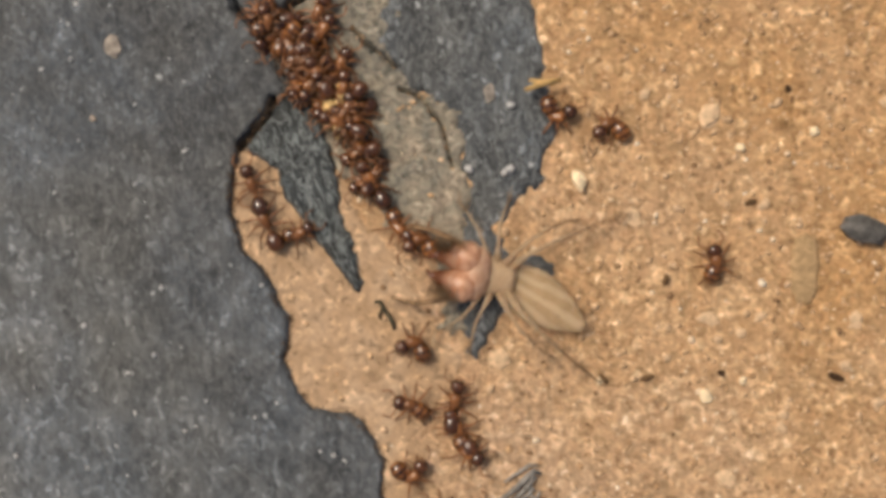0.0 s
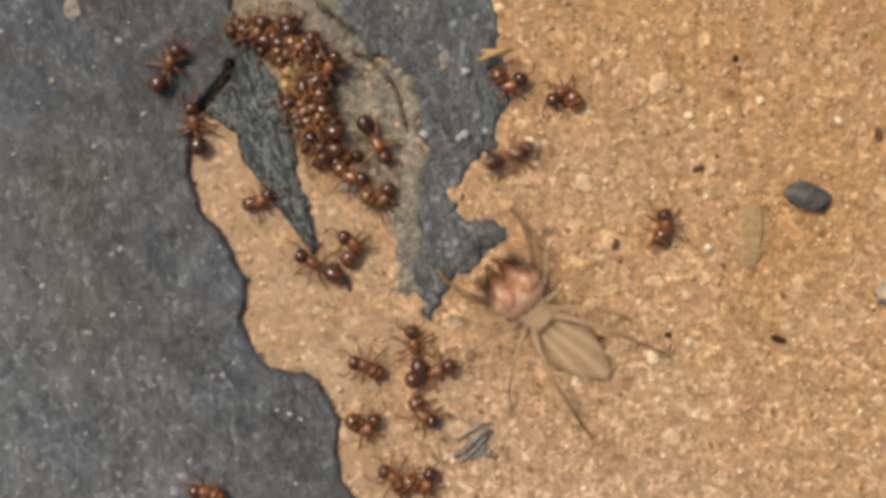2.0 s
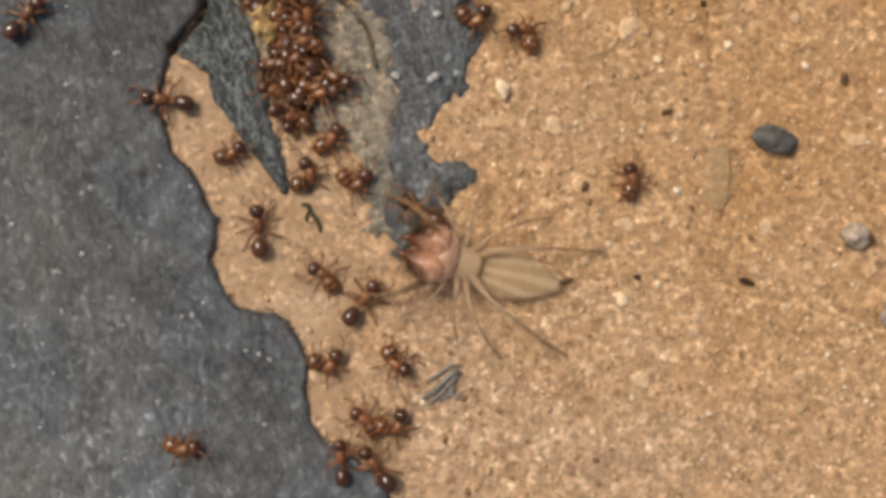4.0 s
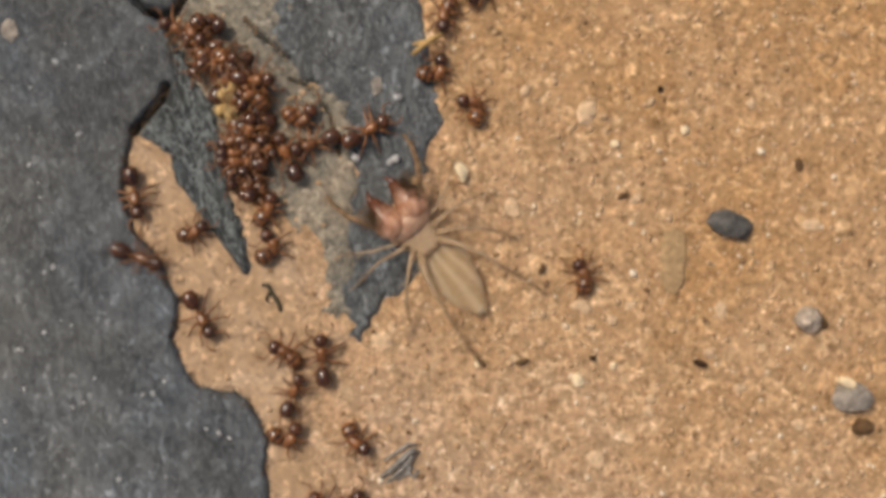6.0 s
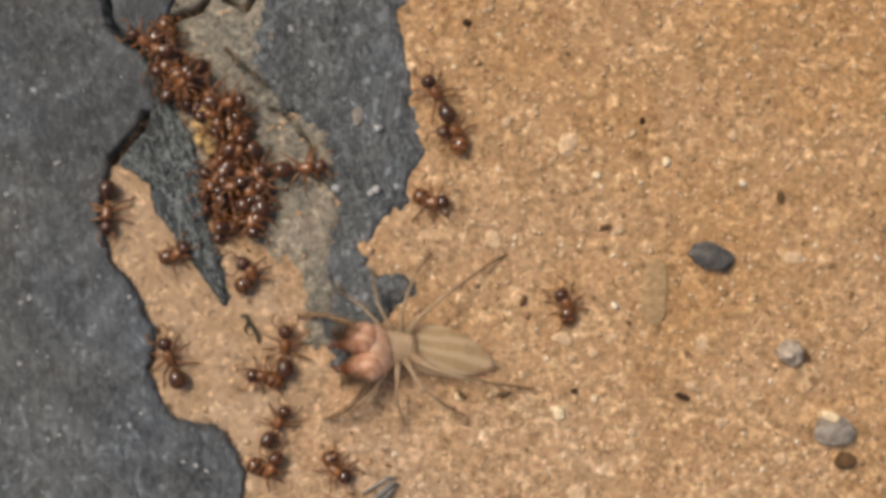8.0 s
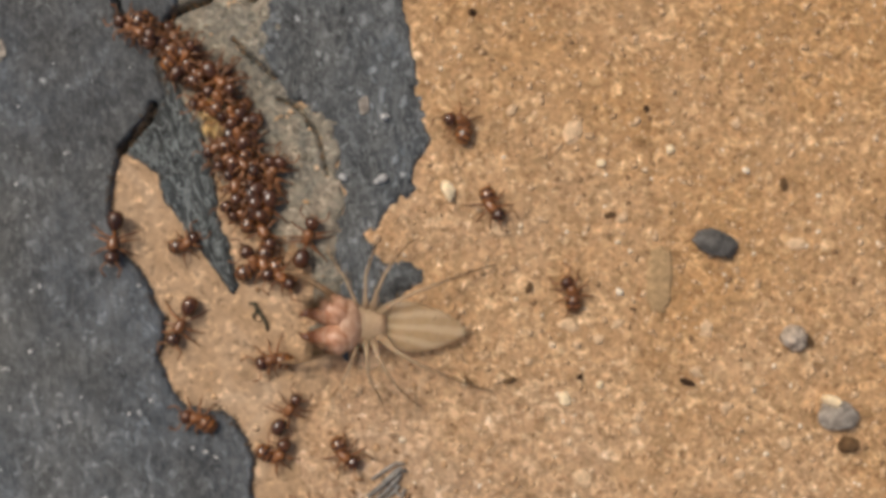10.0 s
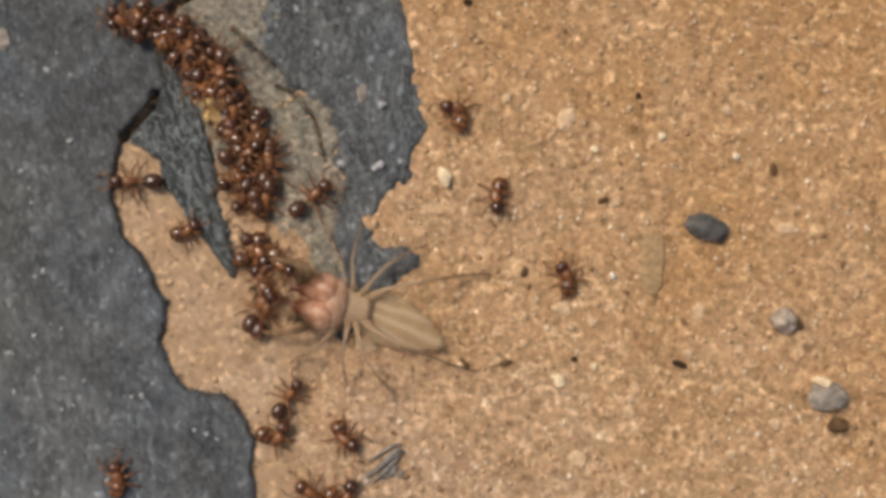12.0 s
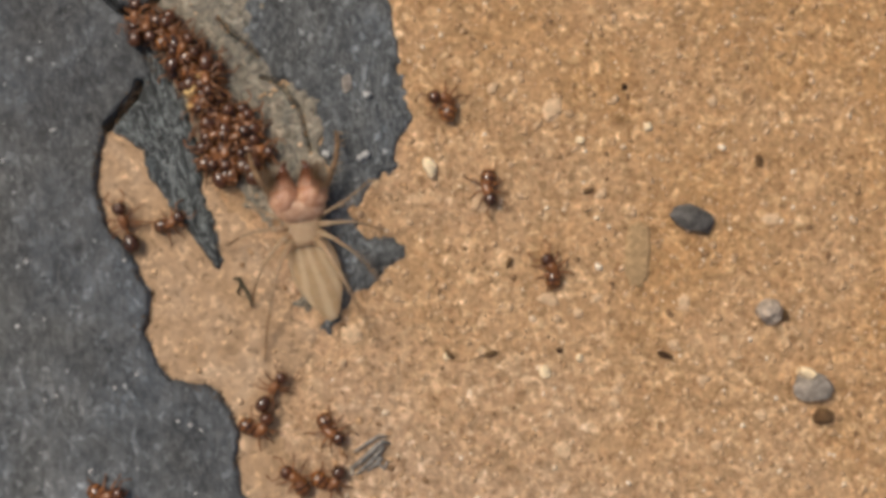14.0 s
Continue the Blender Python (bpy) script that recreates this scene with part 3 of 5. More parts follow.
stone("chip", 28.65, -13.29, (0.85, 0.62, 0.6), 20, 6, BROWN_CHIP, "dark brown crumb beside an ash-grey pebble", "chip")
stone("pebble", 9.81, 8.27, (0.75, 0.95, 0.14), -15, 7, PALE_STONE, "cream flat grain sunk in sandy ground", "pebble", 0.5)
stone("pebble", 1.19, 4.25, (0.5, 0.8, 0.45), 15, 8, BRIGHT_STONE, "bright cream grain on sandy ground")
stone("pebble", 25.21, 0.5, (0.8, 0.5, 0.1), -10, 9, PALE_STONE, "cream flat grain sunk in sandy ground", "pebble", 0.5)
stone("pebble", 19.0, -5.25, (0.5, 0.6, 0.08), 0, 10, PALE_STONE, "cream flat grain sunk in sandy ground", "pebble", 0.5)
stone("pebble", -4.94, -9.35, (0.3, 0.4, 0.2), 0, 11, PALE_STONE, "cream grain on sandy ground")
stone("pebble", 16.51, 7.01, (0.38, 0.36, 0.22), 0, 12, BRIGHT_STONE, "small round whitish grain on sandy ground")
stone("pebble", 11.72, 6.09, (0.4, 0.3, 0.3), 0, 13, BRIGHT_STONE, "bright cream grain on sandy ground")
stone("pebble", 9.35, -4.94, (0.7, 0.4, 0.08), 10, 14, PALE_STONE, "cream flat grain sunk in sandy ground", "pebble", 0.5)
stone("pebble", 24.36, -13.18, (0.5, 0.45, 0.1), 0, 15, PALE_STONE, "cream flat grain sunk in sandy ground", "pebble", 0.5)
stone("pebble", 10.38, -15.48, (0.6, 0.8, 0.08), 10, 16, PALE_STONE, "cream flat grain sunk in sandy ground", "pebble", 0.5)
stone("chip", 17.54, -8.96, (0.6, 0.28, 0.3), -20, 18, DARK_CHIP, "dark brown chip on sandy ground", "chip")
stone("chip", 10.19, -8.58, (0.26, 0.24, 0.25), 0, 19, DARK_CHIP, "dark brown speck on sandy ground", "chip")
stone("chip", 2.91, 16.51, (0.32, 0.26, 0.25), 0, 20, DARK_CHIP, "dark brown speck on sandy ground", "chip")
stone("chip", 14.86, 9.88, (0.2, 0.28, 0.25), 0, 21, DARK_CHIP, "dark brown speck on sandy ground", "chip")
stone("chip", 24.36, 4.64, (0.28, 0.5, 0.25), 10, 22, BROWN_CHIP, "brown speck on sandy ground", "chip")
stone("chip", 6.74, -2.45, (0.25, 0.5, 0.25), -25, 23, BROWN_CHIP, "brown speck on sandy ground", "chip")
stone("chip", 12.3, 2.53, (0.5, 0.22, 0.2), 15, 24, BROWN_CHIP, "brown speck on sandy ground", "chip")
stone("chip", 2.53, -8.85, (0.45, 0.2, 0.25), -40, 25, BROWN_CHIP, "brown speck on sandy ground", "chip")
stone("chip", 5.4, -8.85, (0.55, 0.2, 0.2), 15, 26, BROWN_CHIP, "brown speck on sandy ground", "chip")
stone("crumb", -14.63, 9.62, (1.1, 1.2, 0.9), 20, 27, CRUMB, "yellow food crumb among the ants", "crumb", 0.7)
stone("crumb", -14.25, 8.24, (0.9, 0.85, 0.7), 60, 28, CRUMB, "yellow food crumb among the ants", "crumb", 0.7)
stone("crumb", -15.02, 8.39, (0.6, 0.6, 0.5), 10, 29, CRUMB, "yellow food crumb among the ants", "crumb", 0.7)
stone("pebble", -29.46, 13.83, (0.55, 0.8, 0.1), 20, 30, ASH_STONE, "grey-beige pebble stuck in the grey coat", "pebble", 0.5)
stone("pebble", -30.8, 9.04, (0.2, 0.22, 0.2), 0, 31, WHITE_STONE, "small whitish grain in the grey coat")
stone("pebble", -3.68, 1.0, (0.3, 0.35, 0.3), 0, 32, PALE_STONE, "bright grain on the edge of the grey tongue")
stone("pebble", 13.18, 2.34, (0.5, 0.35, 0.1), 30, 33, PALE_STONE, "cream flat grain sunk in sandy ground", "pebble", 0.5)
stone("pebble", 4.64, 1.76, (0.6, 0.7, 0.09), 20, 34, PALE_STONE, "cream flat grain sunk in sandy ground", "pebble", 0.5)
stone("pebble", 10.0, -6.4, (0.35, 0.3, 0.15), 0, 35, PALE_STONE, "cream flat grain sunk in sandy ground", "pebble", 0.5)
stone("pebble", 21.11, -15.28, (0.45, 0.4, 0.15), 0, 36, PALE_STONE, "cream flat grain sunk in sandy ground", "pebble", 0.5)
stone("pebble", 14.02, -12.22, (0.4, 0.5, 0.1), 40, 37, PALE_STONE, "cream flat grain sunk in sandy ground", "pebble", 0.5)
stone("pebble", -4.13, -7.36, (0.75, 0.80, 0.10), 0, 60, PALE_STONE, "cream flat grain sunk in sandy ground", "pebble", 0.5)
stone("pebble", 9.73, -5.15, (0.45, 0.40, 0.12), 37, 61, PALE_STONE, "cream flat grain sunk in sandy ground", "pebble", 0.5)
stone("pebble", 11.50, -5.97, (0.42, 0.42, 0.12), 74, 62, PALE_STONE, "cream flat grain sunk in sandy ground", "pebble", 0.5)
stone("pebble", 9.15, -10.04, (0.45, 0.50, 0.20), 21, 63, BRIGHT_STONE, "bright cream grain on sandy ground")
stone("pebble", 11.58, -9.08, (0.30, 0.32, 0.20), 58, 64, BRIGHT_STONE, "bright cream grain on sandy ground")
stone("pebble", 18.16, -8.22, (0.42, 0.40, 0.10), 5, 65, PALE_STONE, "cream flat grain sunk in sandy ground", "pebble", 0.5)
stone("pebble", 12.82, -4.93, (0.45, 0.35, 0.10), 42, 66, PALE_STONE, "cream flat grain sunk in sandy ground", "pebble", 0.5)
stone("pebble", 5.57, 9.74, (0.40, 0.35, 0.15), 79, 67, PALE_STONE, "cream flat grain sunk in sandy ground", "pebble", 0.5)
stone("pebble", 14.19, -11.39, (0.35, 0.40, 0.10), 26, 68, PALE_STONE, "cream flat grain sunk in sandy ground", "pebble", 0.5)
stone("pebble", 2.31, -8.97, (0.35, 0.30, 0.20), 63, 69, BRIGHT_STONE, "bright cream grain on sandy ground")
stone("pebble", 3.22, -12.03, (0.30, 0.30, 0.15), 10, 70, PALE_STONE, "cream flat grain sunk in sandy ground", "pebble", 0.5)
stone("pebble", 21.11, 8.88, (0.40, 0.35, 0.10), 47, 71, PALE_STONE, "cream flat grain sunk in sandy ground", "pebble", 0.5)
stone("pebble", 20.20, -10.70, (0.35, 0.40, 0.10), 84, 72, PALE_STONE, "cream flat grain sunk in sandy ground", "pebble", 0.5)
stone("pebble", 6.69, -7.50, (0.30, 0.35, 0.15), 31, 73, PALE_STONE, "cream flat grain sunk in sandy ground", "pebble", 0.5)
stone("pebble", -0.23, -14.47, (0.35, 0.30, 0.15), 68, 74, PALE_STONE, "cream flat grain sunk in sandy ground", "pebble", 0.5)
stone("pebble", -3.13, 9.23, (0.32, 0.30, 0.30), 0, 80, WHITE_CHIP, "white grain lying on the grey tongue of coat")
stone("pebble", -3.26, 5.08, (0.34, 0.30, 0.30), 25, 81, WHITE_CHIP, "white grain lying on the grey tongue of coat")
stone("pebble", -5.98, 5.14, (0.30, 0.34, 0.30), 50, 82, WHITE_CHIP, "white grain lying on the grey tongue of coat")
stone("pebble", -3.63, 4.82, (0.26, 0.26, 0.25), 75, 83, WHITE_CHIP, "white grain lying on the grey tongue of coat")
stone("pebble", -4.54, 10.09, (0.62, 0.40, 0.12), 100, 84, ASH_STONE, "pale grey flat grain in the grey tongue of coat")
stone("pebble", -16.13, -13.25, (0.15, 0.136, 0.12), 0, 38, WHITE_CHIP, "white speck of quartz in the grey coat")
stone("pebble", -15.25, -13.52, (0.204, 0.163, 0.144), -20, 39, WHITE_CHIP, "white speck of quartz in the grey coat")
stone("pebble", -14.59, -13.87, (0.204, 0.068, 0.06), -35, 40, WHITE_CHIP, "white speck of quartz in the grey coat")
stone("pebble", -20.46, -10.96, (0.136, 0.15, 0.12), 0, 41, WHITE_CHIP, "white speck of quartz in the grey coat")
stone("pebble", -25.17, -11.76, (0.136, 0.15, 0.12), 0, 42, WHITE_CHIP, "white speck of quartz in the grey coat")
stone("pebble", -24.4, -11.45, (0.088, 0.088, 0.072), 0, 43, WHITE_CHIP, "white speck of quartz in the grey coat")
stone("pebble", -19.0, -10.0, (0.116, 0.122, 0.06), 0, 44, WHITE_CHIP, "white speck of quartz in the grey coat")
stone("pebble", -28.88, -7.81, (0.163, 0.116, 0.072), 20, 45, WHITE_CHIP, "white speck of quartz in the grey coat")
stone("pebble", -22.1, -16.66, (0.184, 0.163, 0.12), -30, 46, WHITE_CHIP, "white speck of quartz in the grey coat")
stone("pebble", -28.5, -10.5, (0.095, 0.204, 0.06), 0, 47, WHITE_CHIP, "white speck of quartz in the grey coat")


def flake(x, y, wide, long, turn):
    """A thin worn plate with rounded ends, lying almost flush with the ground."""
    bm, rng, loops = bmesh.new(), random.Random(17), []
    ragged = [1 + 0.07 * rng.uniform(-1, 1) for _ in range(40)]
    for inset, z in ((0.0, -0.1), (0.0, 0.04), (0.2, 0.11), (0.6, 0.12)):
        ring = []
        for k in range(40):
            a = 2 * math.pi * k / 40
            c, s = math.cos(a), math.sin(a)
            r = (abs(c) ** 2.7 + abs(s) ** 2.7) ** (-1 / 2.7) * ragged[k]
            ring.append(bm.verts.new((c * r * (wide - inset) * MM, s * r * (long - inset) * MM, z * MM)))
        loops.append(ring)
    for a, b in zip(loops, loops[1:]):
        for k in range(40):
            bm.faces.new((a[k], a[(k + 1) % 40], b[(k + 1) % 40], b[k]))
    bm.faces.new(loops[-1])
    ob = part("flake", bm, TAN_STONE, None, "smooth olive-tan oblong flake flush with the ground")
    tagged(ob, category="flake")
    ob.matrix_basis = mm_pose(x, y, float(surface(x, y)[0]), 0, 0, turn)
    return ob


flake(15.74, -1.88, 0.88, 2.3, -3)


def strip(name, lines, material, label, category, x, y, turn=0.0, lift=0.0):
    """A scrap of fibre, made of thin bent strands."""
    bm = bmesh.new()
    for points, r in lines:
        radii = [r * (0.55 + 0.45 * math.sin(math.pi * (0.12 + 0.76 * k / (len(points) - 1)))) for k in range(len(points))]
        tube(bm, points, radii, 7)
    ob = part(name, bm, material, None, label)
    tagged(ob, category=category)
    ob.matrix_basis = mm_pose(x, y, float(surface(x, y)[0]) + lift, 0, 0, turn)
    return ob


strip("shred", [([(-1.3, -1.0, 0.1), (-0.4, -0.3, 0.3), (0.3, 0.4, 0.4), (0.9, 0.9, 0.3), (1.3, 0.7, 0.1)], 0.22), ([(-0.9, -1.4, 0.1), (0.0, -0.6, 0.25), (0.6, 0.1, 0.35), (1.0, 0.55, 0.3)], 0.17), ([(0.75, 0.7, 0.3), (0.65, 0.1, 0.2), (0.6, -0.7, 0.15), (1.0, -1.05, 0.1), (1.2, -0.5, 0.15)], 0.15), ([(-1.1, 0.1, 0.1), (-0.2, 0.75, 0.25), (0.6, 1.25, 0.2), (1.2, 1.2, 0.1)], 0.14), ([(-0.2, -1.2, 0.1), (0.35, -0.8, 0.2), (0.9, -0.3, 0.2)], 0.13)], GREY_SHRED, "grey tangled shred of fibre on sandy ground", "shred", -3.03, -15.67)
strip("fibre", [([(-0.55, 0.75, 0.15), (-0.2, 0.8, 0.25), (0.0, 0.45, 0.3), (-0.1, 0.1, 0.2)], 0.14), ([(0.0, 0.4, 0.25), (0.35, -0.1, 0.25), (0.6, -0.6, 0.2), (0.7, -1.1, 0.1)], 0.14), ([(-0.15, 0.15, 0.2), (-0.3, -0.1, 0.15), (-0.15, -0.4, 0.1)], 0.09)], FIBRE, "dark grey-green bent fibre on sandy ground", "fibre", -11.84, -4.25)
STRAW_BIT = strip("straw", [([(-0.9, 1.0, 0.1), (-0.3, 0.5, 0.3), (0.2, 0.0, 0.35), (0.8, -0.7, 0.2)], 0.22), ([(-0.2, 1.1, 0.1), (0.1, 0.3, 0.3), (0.3, -0.5, 0.2)], 0.16)], STRAW, "yellow dry straw bit carried by an ant", "straw", 0.0, 12.0)


# ---- ants ----
def ant_leg(side, place, spread):
    """One leg from its hip: femur up, shin down to the foot. side: 1 left, -1 right."""
    reach = {"front": (0.75, 1.05), "middle": (0.05, 1.25), "hind": (-0.95, 1.15)}[place]
    fx, fy = reach[0] * spread, reach[1] * spread
    pts = [(0, 0, 0), (0.12 * fx, 0.16 * side, -0.02), (0.55 * fx, 0.62 * fy * side, 0.32), (0.85 * fx, 0.95 * fy * side, -0.25), (1.15 * fx, 1.2 * fy * side, -0.52), (1.35 * fx, 1.45 * fy * side, -0.56)]
    return tube(bmesh.new(), pts, [0.12, 0.10, 0.10, 0.066, 0.048, 0.032], 6)


def ant(pose_kind):
    """A worker ant about four millimetres long, head along +x, feet at z = 0."""
    thing = new("ant")
    curl = {"spread": 0.15, "walking": 0.0, "compact": 0.35, "curled": 1.0}[pose_kind]
    tuck = {"spread": 0.3, "walking": 0.0, "compact": 0.75, "curled": 0.2}[pose_kind]
    spread = {"spread": 1.1, "walking": 0.92, "compact": 0.78, "curled": 0.68}[pose_kind]
    gaster = part("gaster", egg(-1.45, 0.05, 0.63, 0.54, 0.0, 0.12, 0.0, 11, 14, bands=1), ANT_AMBER if pose_kind in ("compact", "curled") else ANT_DARK, thing, "glossy amber-brown gaster with dark rings" if pose_kind in ("compact", "curled") else "glossy dark brown gaster")
    gaster.matrix_basis = mm_pose(-0.62 + 0.25 * curl + tuck, 0.10 * curl, 0.72 - 0.05 * curl - 0.12 * tuck, 0, -14 * tuck, -80 * curl)
    waist = loft(bmesh.new(), [(-0.74 + 0.3 * curl, 0.12 * curl, 0.66, 0.08, 0.08), (-0.6 + 0.2 * curl, 0.07 * curl, 0.72, 0.15, 0.2), (-0.48 + 0.1 * curl, 0.03 * curl, 0.66, 0.08, 0.09), (-0.38, 0, 0.7, 0.13, 0.19), (-0.25, 0, 0.66, 0.08, 0.1)], 8)
    part("waist", waist, ANT_RED, thing)
    part("thorax", loft(bmesh.new(), [(-0.34, 0, 0.66, 0.1, 0.1), (-0.22, 0, 0.68, 0.30, 0.26), (0.05, 0, 0.74, 0.37, 0.31), (0.3, 0, 0.76, 0.37, 0.30), (0.55, 0, 0.8, 0.45, 0.35), (0.74, 0, 0.78, 0.32, 0.27), (0.88, 0, 0.74, 0.13, 0.12)], 10), ANT_RED, thing, "red-brown thorax")
    head = part("head", egg(0.78, 1.76, 0.54, 0.42, 0.72, -0.14, -0.18 * curl, 9, 14), ANT_DARK, thing, "shiny dark red-brown head")
    bend = mm_pose(0.8, 0, 0) @ pose(0, 0, 0, 0, 0, 70 * (curl if curl > 0.5 else 0.4 * curl)) @ mm_pose(-0.8, 0, 0)
    head.matrix_basis = bend @ mm_pose(-0.3 * tuck, 0, -0.1 * tuck)
    for side in (1, -1):
        part("mandible", tube(bmesh.new(), [(1.62, 0.16 * side - 0.18 * curl, 0.62), (1.82, 0.2 * side - 0.18 * curl, 0.58), (1.95, 0.05 * side - 0.18 * curl, 0.57)], [0.09, 0.07, 0.03], 6), ANT_RED, head)
        feeler = tube(bmesh.new(), [(0, 0, 0), (0.28, 0.42 * side, 0.12), (0.5, 0.66 * side, 0.1), (0.8, 0.62 * side, -0.05), (1.1, 0.5 * side, -0.25)], [0.065, 0.06, 0.065, 0.065, 0.085], 5)
        feeler.transform(bend.to_3x3().to_4x4())
        root = bend @ (Vector((1.5 - 0.3 * tuck, 0.2 * side - 0.18 * curl, 0.84)) * MM)
        part("antenna", feeler, ANT_LEG, thing, "", root / MM)
        for place, hx in (("front", 0.58), ("middle", 0.22), ("hind", -0.08)):
            part("leg", ant_leg(side, place, spread), ANT_LEG, thing, "", (hx, 0.17 * side, 0.58))
    return thing


def ant_at(m, model, label, size):
    ob = copy_thing(model, m)
    ob.scale = (size, size, size)
    return tagged(ob, label, "ant", "ants round the broken coat")


ANT_MODELS = {}
for kind in ("spread", "walking", "compact", "curled"):
    ANT_MODELS[kind] = ant(kind)


def camel_spider():
    """A small pale camel spider: two bulging jaws, a narrow waist and a long striped abdomen; head along +x."""
    thing = tagged(new("camel_spider"), "pale pinkish-tan camel spider with bulging jaws and striped abdomen", "camel spider")
    # abdomen: ringed, hinged at the waist
    rings = []
    for k in range(23):
        s = k / 22
        r = (0.55 + 0.45 * math.sin(0.5 * math.pi * min(1, s / 0.38))) * (1 - max(0, (s - 0.42) / 0.58) ** 1.7 * 0.8) * (1 - 0.035 * (k % 2))
        rings.append((0.5 - 6.3 * s, 0, 0.02 + 0.1 * math.sin(math.pi * s) - 0.25 * s, 1.75 * r, 0.5 * r))
    abdomen = part("abdomen", loft(bmesh.new(), rings, 20), ABDOMEN, thing, "straw-coloured ringed abdomen with pale lengthwise stripes", (-0.55, 0, 0.9))
    part("bristles", bristles(60, lambda r: (-6.8 * r.random(), r.uniform(-1.4, 1.4), r.uniform(0.4, 1.0)), 0.9, 5), LIMB, abdomen, "fine pale bristles")
    # thorax plates
    part("thorax", loft(bmesh.new(), [(-1.0, 0, 1.3, 0.7, 0.35), (-0.6, 0, 1.38, 0.98, 0.45), (-0.3, 0, 1.38, 0.92, 0.43), (0.05, 0, 1.45, 1.15, 0.5), (0.3, 0, 1.43, 1.1, 0.46), (0.65, 0, 1.52, 1.3, 0.54), (1.0, 0, 1.56, 1.32, 0.5)], 18), CREAM, thing, "cream thorax in narrow plates")
    head = part("head_shield", loft(bmesh.new(), [(0.6, 0, 1.65, 0.9, 0.42), (0.95, 0, 1.75, 1.42, 0.66), (1.4, 0, 1.84, 1.78, 0.84), (1.85, 0, 1.86, 1.78, 0.82), (2.25, 0, 1.8, 1.4, 0.6), (2.45, 0, 1.75, 0.7, 0.3)], 20), SHIELD, thing, "pinkish glossy head shield")
    for side in (1, -1):
        part("eye", egg(2.1, 2.34, 0.12, 0.12, 2.42, 0, 0.16 * side, 6, 8), EYE_BLACK, head)
        jaw_shape = loft(bmesh.new(), [(-0.5, 0, -0.1, 0.3, 0.3), (-0.2, 0.03 * side, 0.0, 0.62, 0.6), (0.4, 0.07 * side, 0.08, 0.86, 0.84), (1.0, 0.08 * side, 0.06, 0.84, 0.82), (1.7, 0.03 * side, 0.02, 0.68, 0.66), (2.3, -0.06 * side, -0.06, 0.46, 0.46), (2.8, -0.16 * side, -0.14, 0.24, 0.26)], 16)
        jaw = part("jaw", grown(jaw_shape, 1.22), PINK, thing, "bulging pink jaw with a dark red tip", (1.65, 0.82 * side, 1.95))
        part("fang", grown(tube(bmesh.new(), [(2.4, -0.1 * side, -0.05), (2.8, -0.12 * side, 0.02), (3.15, -0.24 * side, -0.08), (3.4, -0.42 * side, -0.22)], [0.24, 0.21, 0.14, 0.04], 8), 1.22), JAW_TIP, jaw, "dark brown upper fang")
        part("fang", grown(tube(bmesh.new(), [(2.0, -0.1 * side, -0.3), (2.5, -0.05 * side, -0.5), (2.95, -0.14 * side, -0.45), (3.25, -0.3 * side, -0.3)], [0.24, 0.21, 0.14, 0.04], 8), 1.22), JAW_TIP, jaw, "dark brown lower fang")
        part("bristles", grown(bristles(240, lambda r: (r.uniform(0.6, 2.8), r.uniform(0.1, 0.6) * side, r.uniform(0.0, 0.6)), 0.9, 11 + side), 1.22), LIMB_END, jaw)
    return thing


def bristles(count, spot, length, seed):
    """Fine hairs that stand out from a limb or segment."""
    rng, bm = random.Random(seed), bmesh.new()
    for _ in range(count):
        x, y, z = spot(rng)
        d = Vector((rng.uniform(-0.3, 0.5), y * 1.2 + rng.uniform(-0.3, 0.3), 0.5 + rng.random())).normalized() * length * rng.uniform(0.5, 1.2)
        tube(bm, [(x, y, z), (x + d.x * 0.5, y + d.y * 0.5, z + d.z * 0.5), (x + d.x, y + d.y, z + d.z * 0.8)], [0.022, 0.018, 0.007], 3)
    return bm


def spider_limb(name, parent, side, hip, bends, thick, label, seed):
    """A limb from its hip, with a darker end and bristles; bends are joints from the hip for the left side."""
    pts = [(x, y * side, z) for x, y, z in bends]
    cut = 1 if name == "pedipalp" else len(pts) // 2
    n = len(pts)
    radii = [(2.3 if k == 0 else 1.0) * 0.58 * thick * (1.0 - 0.74 * k / (n - 1)) for k in range(n)]
    limb = part(name, tube(bmesh.new(), pts[:cut + 1], radii[:cut + 1], 8), LIMB, parent, label, hip)
    part("limb_end", tube(bmesh.new(), pts[cut:], [r * 1.02 for r in radii[cut:]], 8), LIMB_END, limb, "brown limb end")

    def spot(r):
        k = r.randrange(1, n - 1)
        s = r.random()
        return tuple(a + (b - a) * s for a, b in zip(pts[k], pts[k + 1]))

    part("bristles", bristles(24, spot, 0.9, seed), LIMB, limb)
    return limb


